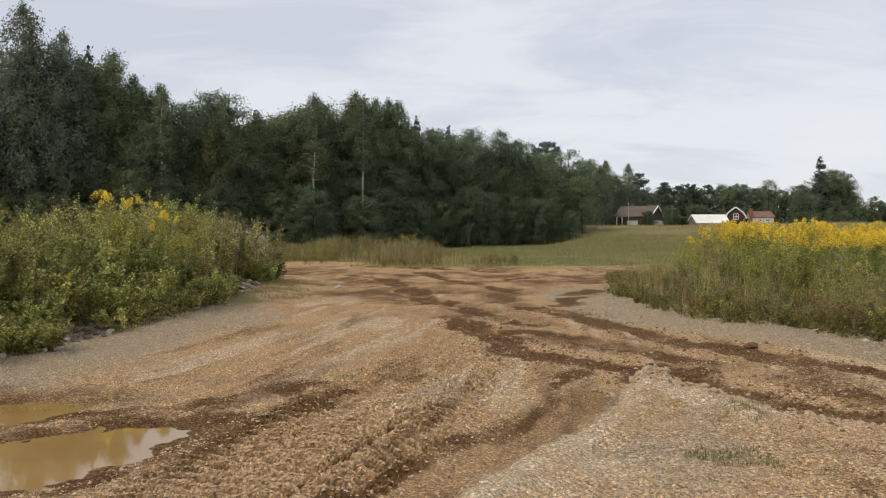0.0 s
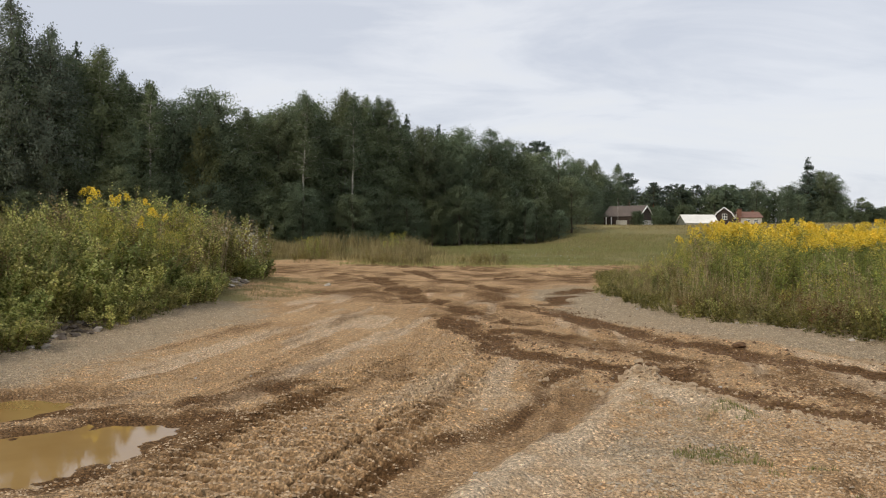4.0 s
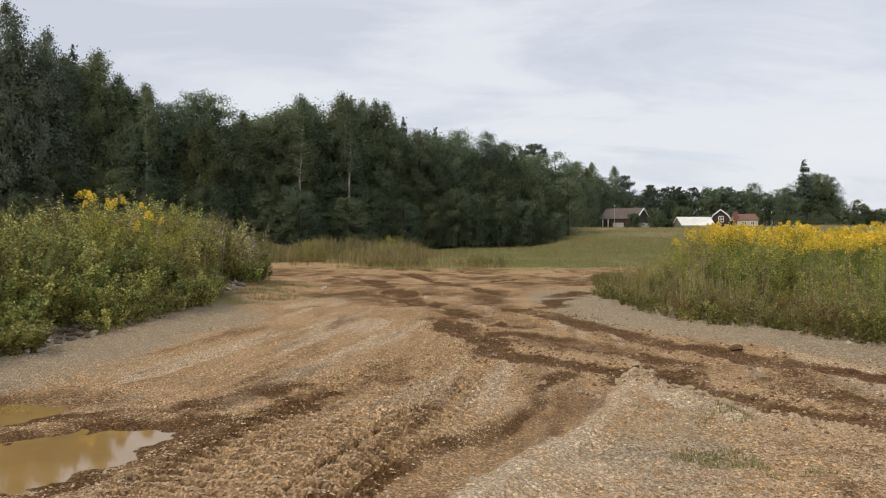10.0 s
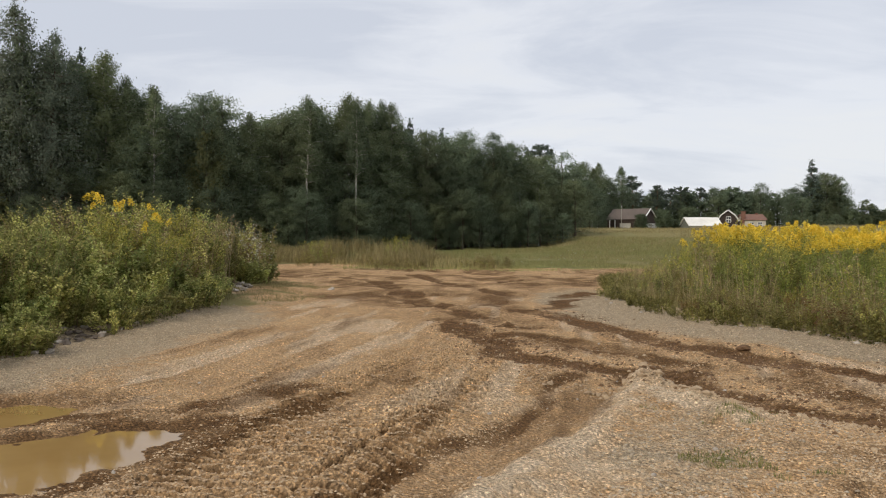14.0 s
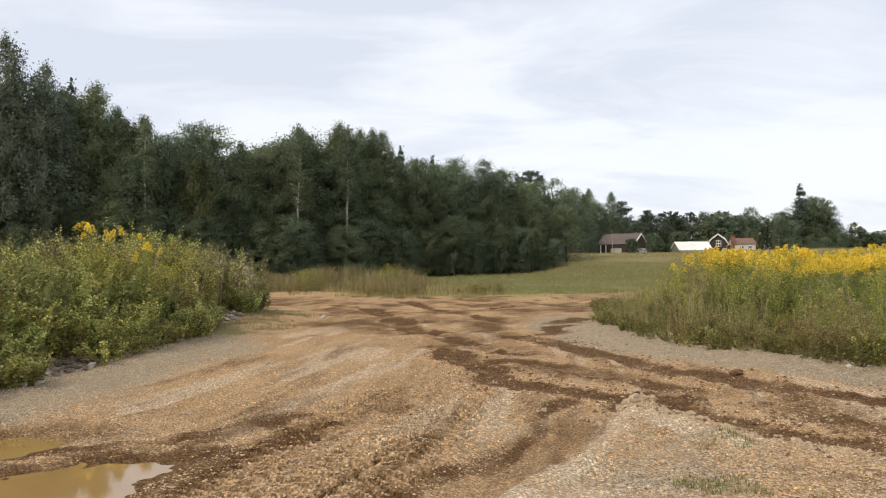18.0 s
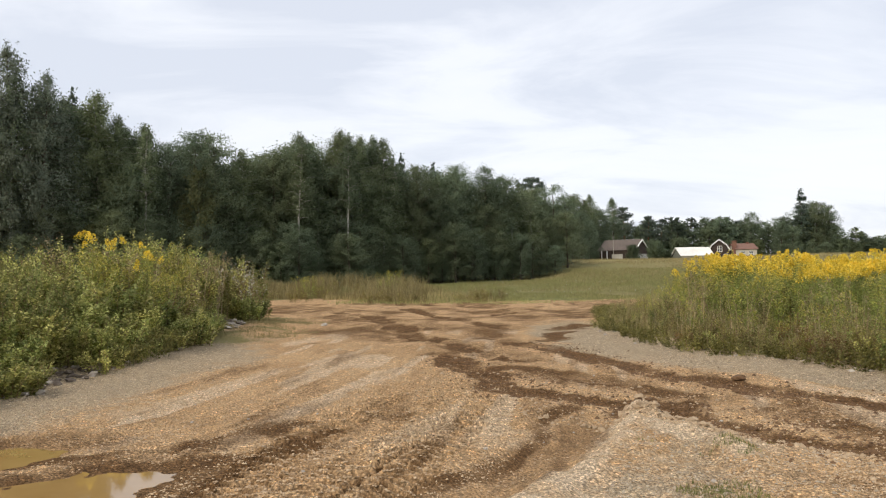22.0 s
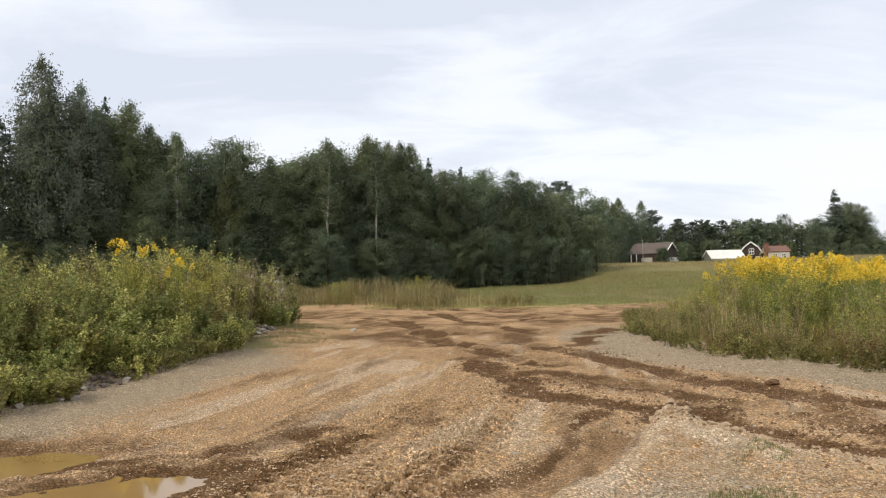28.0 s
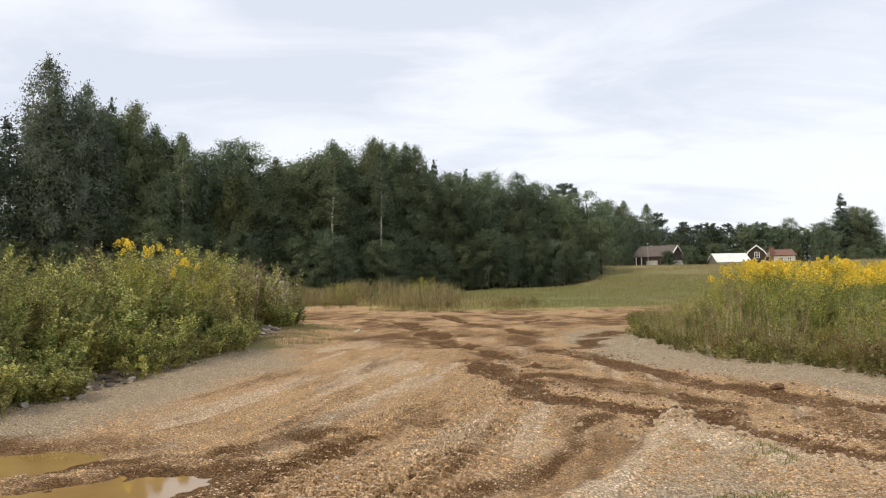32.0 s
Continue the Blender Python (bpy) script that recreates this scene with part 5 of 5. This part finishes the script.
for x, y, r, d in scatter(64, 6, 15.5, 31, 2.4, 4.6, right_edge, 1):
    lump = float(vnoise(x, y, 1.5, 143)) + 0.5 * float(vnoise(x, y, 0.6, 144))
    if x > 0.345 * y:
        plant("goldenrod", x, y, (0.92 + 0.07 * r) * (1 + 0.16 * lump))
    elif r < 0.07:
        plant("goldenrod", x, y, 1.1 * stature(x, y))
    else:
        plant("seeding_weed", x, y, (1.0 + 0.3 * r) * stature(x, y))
for x, y, r, d in scatter(38, 7, 15, 28, 3.4, 8.5, right_edge, 1):
    if x > 0.345 * y:
        plant("goldenrod", x, y, (0.99 + 0.06 * r) * (1 + 0.13 * float(vnoise(x, y, 1.7, 145))))
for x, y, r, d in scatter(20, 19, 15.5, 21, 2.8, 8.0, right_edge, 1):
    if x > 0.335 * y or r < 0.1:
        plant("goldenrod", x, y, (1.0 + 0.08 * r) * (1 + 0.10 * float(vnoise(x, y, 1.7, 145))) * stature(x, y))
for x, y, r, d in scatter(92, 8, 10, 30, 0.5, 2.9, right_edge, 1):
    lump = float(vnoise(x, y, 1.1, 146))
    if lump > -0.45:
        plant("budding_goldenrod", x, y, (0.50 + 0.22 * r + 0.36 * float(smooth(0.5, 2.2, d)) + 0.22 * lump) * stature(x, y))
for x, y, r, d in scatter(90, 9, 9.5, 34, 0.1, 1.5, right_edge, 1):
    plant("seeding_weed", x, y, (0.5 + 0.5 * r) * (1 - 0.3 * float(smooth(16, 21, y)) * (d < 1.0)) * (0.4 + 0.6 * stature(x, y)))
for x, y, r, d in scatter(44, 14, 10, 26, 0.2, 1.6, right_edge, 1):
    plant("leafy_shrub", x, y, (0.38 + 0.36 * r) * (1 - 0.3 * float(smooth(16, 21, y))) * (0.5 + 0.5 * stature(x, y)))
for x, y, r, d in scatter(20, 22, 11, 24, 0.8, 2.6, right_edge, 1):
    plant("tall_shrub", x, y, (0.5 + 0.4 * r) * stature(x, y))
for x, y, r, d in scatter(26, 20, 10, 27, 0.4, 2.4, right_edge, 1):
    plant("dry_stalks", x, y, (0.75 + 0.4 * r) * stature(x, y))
for x, y, r, d in scatter(14, 21, 18, 29, 0.6, 2.6, left_edge, -1):
    plant("dry_stalks", x, y, 1.2 + 0.4 * r)
for x, y, r, d in scatter(60, 10, 9.5, 33, -0.25, 0.5, right_edge, 1):
    plant("low_weed", x, y, 0.5 + 0.7 * r)
for x, y, r, d in scatter(13, 12, 10, 17, 0.05, 0.9, right_edge, 1):
    plant("rusty_dock", x, y, 0.6 + 0.6 * r)


# ---- grass: tall straw by the wood, short turf in the meadow ----
def grass(name, label, seed, n, area, height, width, mat, keep=None, bend=0.5, clump=0.0):
    rng = np.random.default_rng(seed)
    x, y = rng.uniform(area[0], area[1], n), rng.uniform(area[2], area[3], n)
    if keep:
        ok = keep(x, y)
        x, y = x[ok], y[ok]
    n = len(x)
    z = ground_z(x, y)
    h = height * rng.uniform(0.5, 1.15, n) * (1 + clump * (vnoise(x, y, 2.2, seed + 60) + 0.5 * vnoise(x, y, 0.7, seed + 61)))
    a = rng.uniform(0, 2 * np.pi, n)
    out = np.stack([np.cos(a), np.sin(a), np.zeros(n)], 1)
    side = np.stack([-np.sin(a * 3.3), np.cos(a * 3.3), np.zeros(n)], 1) * (width * rng.uniform(0.6, 1.3, n))[:, None]
    foot = np.stack([x, y, z - 0.02], 1)
    midp = foot + np.array([0, 0, 1]) * (0.6 * h)[:, None] + out * (0.12 * bend * h)[:, None]
    tip = foot + np.array([0, 0, 1]) * h[:, None] + out * (0.55 * bend * h * rng.random(n))[:, None]
    v = np.stack([foot - side, foot + side, midp + side * 0.8, midp - side * 0.8, tip], 1)
    b = np.arange(n)[:, None] * 5
    ge = Geo().add(v, b + np.array([[0, 1, 2, 3]]), b + np.array([[3, 2, 4]]))
    return tagged(part(name, ge, mat), label, "grass", kind="stuff")


def patchy(size, seed, level):
    return lambda x, y: vnoise(x, y, size, seed) + 0.4 * vnoise(x, y, size * 0.3, seed + 1) > level


grass("straw_grass", "tall straw-coloured grass along the wood", 51, 60000, (-26, 2, 44, 62), 0.85, 0.013, STRAW, lambda x, y: (x < -2.0 + 2.5 * vnoise(x, y, 2.0, 99)) & (y > 56 - 10.5 * smooth(-9, 0, x) + 1.5 * vnoise(x, y, 3, 90)) & (vnoise(x, y, 2.5, 91) + 0.5 * vnoise(x, y, 0.9, 95) > -0.65), bend=1.3, clump=0.7)
grass("low_straw", "low dry grass at the lot's far edge", 58, 9000, (-8, 3, 43, 58), 0.42, 0.012, STRAW, lambda x, y: (y > 44.5 + 8 * smooth(0, -7, x) + 1.5 * vnoise(x, y, 3, 90)) & (vnoise(x, y, 1.6, 88) > 0), bend=1.1, clump=0.5)
grass("meadow_grass", "green meadow grass before the wood", 52, 95000, (-6, 36, 43, 95), 0.17, 0.013, MEADOW_GRASS, lambda x, y: (y > 46 + 1.5 * vnoise(x, y, 3, 90)) & (vnoise(x, y, 6, 92) > -0.5), clump=0.6)
grass("meadow_stalks", "thin dry stalks gone to seed in the meadow", 62, 16000, (-4, 34, 47, 105), 0.42, 0.007, STRAW, lambda x, y: vnoise(x, y, 5, 94) + 0.6 * vnoise(x, y, 1.5, 97) > 0.05, bend=0.8, clump=0.4)
grass("hill_grass", "pale dry grass on the rise by the farm", 53, 45000, (8, 75, 85, 185), 0.22, 0.03, DRY_MEADOW, patchy(9, 93, -0.6), clump=0.5)
grass("bank_grass", "long grass between the shrubs of the bank", 54, 9000, (-18, -3, 8, 33), 0.45, 0.006, GREEN_GRASS, lambda x, y: (left_edge(y) - x > 0.5) & (left_edge(y) - x < 5))
grass("verge_grass", "long grass between the goldenrod stems", 55, 14000, (4, 20, 9, 36), 0.55, 0.006, STRAW, lambda x, y: (x - right_edge(y) > 0.1) & (x - right_edge(y) < 6))
grass("tufts", "thin grass creeping onto the dirt", 56, 45000, (-9, -2, 17, 40), 0.11, 0.005, DRY_MEADOW, lambda x, y: (x < left_edge(y) + 1.8 + 1.4 * vnoise(x, y, 1.3, 104)) & (x > left_edge(y) - 0.6) & (y > 20) & (vnoise(x, y, 0.5, 97) + 0.6 * vnoise(x, y, 0.18, 98) > -0.1))
grass("fringe_grass", "uneven grass where the dirt meets the meadow", 59, 14000, (-9, 18, 39, 50), 0.16, 0.011, MEADOW_GRASS, lambda x, y: (y > 43.2 + 8 * smooth(0, -9, x) + 2.2 * vnoise(x, y, 3.2, 101)) & (vnoise(x, y, 1.1, 102) + 0.5 * vnoise(x, y, 0.4, 103) > 0.0), clump=0.6)
grass("sprigs", "sparse grass sprigs on the pale gravel", 57, 16000, (1.2, 3.0, 4.7, 7.6), 0.06, 0.003, GREEN_GRASS, lambda x, y: vnoise(x, y, 0.36, 29) + 0.5 * vnoise(x, y, 0.13, 30) - 1.2 * np.hypot((x - 2.05) / 0.9, (y - 5.9) / 1.8) > -0.15)

# seeded weeds and flowers out in the rough grass
for x, y, r, d in scatter(26, 16, 49, 58, 0, 20, lambda y: -22 + 0 * y, 1):
    plant("seeding_weed", x, y, 1.0 + 0.5 * r)
for x, y in ((-9.2, 55.0), (-8.7, 55.6), (-9.6, 55.3), (-3.6, 53.5), (-3.1, 53.8), (-4.2, 53.9)):
    plant("budding_goldenrod", x, y, 1.15)
for x, y, r, d in scatter(16, 17, 44, 49, 0, 9, lambda y: -5 + 0 * y, 1):
    plant("seeding_weed", x, y, 0.7 + 0.4 * r)


def daisies():
    rng = np.random.default_rng(61)
    x, y = rng.uniform(2, 24, 260), rng.uniform(45, 80, 260)
    ok = vnoise(x, y, 5, 96) > -0.1
    x, y = x[ok], y[ok]
    ge = Geo()
    at = np.stack([x, y, ground_z(x, y) + rng.uniform(0.15, 0.35, len(x))], 1)
    ge.leaves(rng, at, rng.normal(0, 1, (len(x), 3)) * [1, 1, 0.5], 0.065, 0.055, 0.5)
    tagged(part("meadow_flowers", ge, WHITE_FLOWER), "small white flowers scattered in the meadow", "flowers", kind="stuff")


daisies()


# ---- loose stones ----
def pebbles(name, label, seed, x, y, size, mat):
    """Small loose stones as low lumps, many to a mesh."""
    rng = np.random.default_rng(seed)
    n = len(x)
    z = ground_z(x, y)
    base = np.array([(1, 0, 0.1), (0.3, 0.95, 0.15), (-0.8, 0.6, 0.05), (-0.8, -0.6, 0.12), (0.3, -0.95, 0.08), (0.25, 0.1, 0.75), (-0.3, -0.1, 0.68)])
    t = np.array([(0, 1, 5), (1, 6, 5), (1, 2, 6), (2, 3, 6), (3, 4, 6), (4, 5, 6), (4, 0, 5)])
    a = rng.uniform(0, 2 * np.pi, n)
    k = base[None] * rng.uniform(0.65, 1.3, (n, 7, 3)) * size[:, None, None]
    c, s = np.cos(a)[:, None], np.sin(a)[:, None]
    v = np.stack([k[..., 0] * c - k[..., 1] * s, k[..., 0] * s + k[..., 1] * c, k[..., 2]], -1) + np.stack([x, y, z - 0.15 * size], 1)[:, None]
    ge = Geo().add(v, tris=(np.arange(n)[:, None, None] * 7 + t[None]).reshape(-1, 3))
    return tagged(part(name, ge, mat), label, "gravel", kind="stuff")


rng = np.random.default_rng(77)
n = 190000
x, y = rng.uniform(-4.7, 5.0, n), 4.3 + 11.5 * rng.random(n) ** 1.7
ground_here = masks(x, y)
wet = np.max([inside(x, y, p) for p in PUDDLES], axis=0)
stony = 0.20 + 0.40 * vnoise(x - 0.25 * (y - 5), y * 0.12, 0.18, 81) + 0.35 * vnoise(x, y, 0.35, 82) + 0.25 * smooth(9, 6, y)
stony = stony * (1 - 0.8 * smooth(0.55, 0.9, ground_here[1])) * (1 - 0.85 * smooth(0.3, 0.7, ground_here[4]))
for k, line in enumerate(TRACKS):
    d, along = near_line(x + 0.05 * vnoise(x, y, 0.7, 41 + k), y, line)
    low = (d < 0.3) & (lug_of(x, y, along, d, k) < 0.6) & (y < 9.5)
    stony = np.where(low, 0.02, np.where((d < 0.3) & (y < 9.5), stony + 0.30, stony))
damp_rut = near_line(x, y, SMOOTH_RUT)[0]
stony = stony * (1 - 0.8 * (1 - smooth(0.2, 0.4, damp_rut)))
ok = (wet < -0.06) & (rng.random(n) < np.clip(stony, 0.02, 0.95)) & (x > left_edge(y)) & (x < right_edge(y))
x, y = x[ok], y[ok]
size = 0.005 + 0.011 * rng.random(len(x)) ** 2.6
pick = rng.random(len(x))
pebbles("gravel", "loose tan stones pressed into the dirt", 78, x[pick < 0.5], y[pick < 0.5], size[pick < 0.5], STONE)
pebbles("gravel", "loose soiled stones pressed into the dirt", 83, x[pick >= 0.5], y[pick >= 0.5], size[pick >= 0.5], DARK_STONE)
n = 16000
x, y = rng.uniform(-6.2, 7.0, n), rng.uniform(5, 20, n)
gm = masks(x, y)[2]
ok = (gm > 0.5) & (masks(x, y)[4] < 0.5) & (np.max([inside(x, y, p) for p in PUDDLES], axis=0) < -0.1)
x, y = x[ok], y[ok]
pebbles("grey_gravel", "grey crushed gravel on the verges", 79, x, y, 0.006 + 0.014 * rng.random(len(x)) ** 2, GREY_STONE)

# grit on the pale plate
n = 15000
x, y = rng.uniform(0.0, 4.6, n), 4.3 + 4.2 * rng.random(n) ** 1.3
keep = (bank_y(x) - y > 0.2) & (x > plate_x(y) - 0.1) & (rng.random(n) < 0.55 + 0.5 * vnoise(x, y, 0.5, 85) + 0.3 * vnoise(x, y, 0.2, 86))
keep &= masks(x, y)[4] < 0.45
x, y = x[keep], y[keep]
pebbles("plate_gravel", "fine grey and tan grit on the pale gravel plate", 81, x, y, 0.006 + 0.013 * rng.random(len(x)) ** 2.6, GREY_STONE)

stone_rng = np.random.default_rng(90)


def rock(name, label, x, y, size, mat, squash=0.65, group=""):
    bm = blob(stone_rng, 0.5, 2 if size > 0.1 else 1)
    for v in bm.verts:
        v.co = Vector((v.co.x * size * 1.15, v.co.y * size * 0.85, v.co.z * size * squash))
    ob = part(name, bm, mat)
    ob.location = (x, y, float(ground_z(x, y)[0]) + size * squash * 0.22)
    ob.rotation_euler = (stone_rng.uniform(-0.3, 0.3), stone_rng.uniform(-0.3, 0.3), stone_rng.uniform(0, 6.3))
    return tagged(ob, label, "rock" if "rock" in name or "stone" in name else "clod", group)


# rubble at the foot of the left bank
rock("rock", "pale angular rock at the bank's foot", -5.85, 11.65, 0.17, ROCK, group="rubble along the bank")
rock("rock", "pale angular rock at the bank's foot", -5.98, 11.45, 0.13, ROCK, group="rubble along the bank")
rub = random.Random(3)
for k in range(70):
    y = 10.2 + 8 * rub.random()
    x = float(left_edge(y)) + rub.uniform(-0.75, 0.1)
    rock("rock", "small grey rubble stone under the shrubs", x, y, rub.uniform(0.04, 0.16), rub.choice([ROCK, DARK_ROCK, DARK_ROCK]), group="rubble along the bank")
for k in range(34):
    y = 22.6 + 3.4 * rub.random()
    x = float(left_edge(y)) + rub.uniform(-0.55, 0.25)
    rock("rock", "grey slab of rubble beside the shrubs", x, y, rub.uniform(0.10, 0.32), rub.choice([ROCK, ROCK, DARK_ROCK]), 0.4, "rubble along the bank")
for k in range(34):
    y = 10 + 12 * rub.random()
    x = float(right_edge(y)) + rub.uniform(-0.5, 0.1)
    rock("stone", "pale stone on the gravel verge", x, y, rub.uniform(0.03, 0.10), ROCK, group="stones on the verge")
for k in range(54):
    y = 11.8 + 2.5 * rub.random()
    x = float(left_edge(y)) + rub.uniform(-0.95, 0.05)
    rock("rock", "dark grey slab of rubble under the shrubs", x, y, rub.uniform(0.07, 0.20), rub.choice([ROCK, DARK_ROCK, DARK_ROCK]), 0.45, "rubble along the bank")
rock("stone", "whitish stone lying on the dirt", -4.0, 27.0, 0.26, ROCK, 0.5, "stones on the dirt")
# crumbs of soil along the ruts
for name, label, seed, line, n, wide, mat in (("mud_crumbs", "dark crumbs of mud along the deep rut", 86, MAIN_RUT, 2600, 0.36, MUD_CLOD), ("mud_crumbs", "dark crumbs of mud along the side rut", 87, SIDE_RUT, 2200, 0.34, MUD_CLOD),
                                              ("soil_crumbs", "pale crumbs of soil on the rut's edge", 88, BANK, 700, 0.14, CLOD), ("soil_crumbs", "tan crumbs of soil beside the deep rut", 89, MAIN_RUT, 500, 0.75, CLOD)):
    rng = np.random.default_rng(seed)
    k = rng.integers(0, len(line) - 1, n)
    f = rng.random(n)
    a, b = np.array(line)[k], np.array(line)[k + 1]
    p = a + (b - a) * f[:, None] + rng.normal(0, wide, (n, 2)) * [1, 1.3]
    pebbles(name, label, seed, p[:, 0], p[:, 1], 0.008 + 0.03 * rng.random(n) ** 2.4, mat)
for x, y, size in ((2.02, 8.72, 0.2), (2.2, 8.76, 0.17), (2.32, 8.7, 0.2), (2.12, 8.62, 0.13), (1.9, 8.62, 0.15), (2.42, 8.5, 0.13)):
    rock("clod", "large broken clay clod on the crest", x, y, size, CLOD, 0.8, "clods on the crest")
# added dark clods imitate the shade of a hollow in the crest
for x, y, size in ((2.15, 8.5, 0.10), (2.25, 8.44, 0.09), (2.05, 8.48, 0.07)):
    rock("mud_clod", "dark clod standing in for the shaded hollow of the broken face", x, y, size, MUD_CLOD, 0.5, "mud clods by the ruts")
# clods of clay on the broken crest
for k in range(60):
    x = rub.gauss(2.0, 0.38)
    y = float(bank_y(x)) - 0.12 + rub.uniform(-0.25, 0.08)
    rock("clod", "dry pale clay clod on the broken crest", x, y, rub.uniform(0.03, 0.11), CLOD, 0.7, "clods on the crest")
for k in range(40):
    x = rub.uniform(2.6, 4.2)
    y = float(bank_y(x)) + rub.uniform(-0.25, 0.1)
    rock("clod", "dry pale clay clod on the broken crest", x, y, rub.uniform(0.02, 0.05), CLOD, 0.6, "clods on the crest")
for k in range(30):
    p = rub.choice(SIDE_RUT[2:-1])
    rock("mud_clod", "dark wet clod thrown up beside the rut", p[0] + rub.gauss(0.1, 0.22), p[1] + rub.gauss(0.1, 0.5), rub.uniform(0.03, 0.08), MUD_CLOD, 0.5, "mud clods by the ruts")
rock("mud_clod", "large dark wet clod beside the rut", 4.25, 11.6, 0.19, MUD_CLOD, 0.75, "mud clods by the ruts")
for k in range(36):
    p = rub.choice(MAIN_RUT[:-1])
    rock("mud_clod", "dark wet clod thrown up beside the rut", p[0] + rub.gauss(0.25, 0.25), p[1] + rub.gauss(0.35, 0.5), rub.uniform(0.025, 0.07), MUD_CLOD, 0.5, "mud clods by the ruts")
for k in range(60):
    x, y = rub.uniform(-4.2, 4.6), rub.uniform(4.6, 13)
    if float(np.max([inside(np.array([x]), np.array([y]), p)[0] for p in PUDDLES])) < -0.15:
        rock("stone", "loose stone lying on the dirt", x, y, rub.uniform(0.025, 0.06), rub.choice([ROCK, CLOD]), group="stones on the dirt")


def motions():
    """Nothing in the place moves by itself."""


motions()
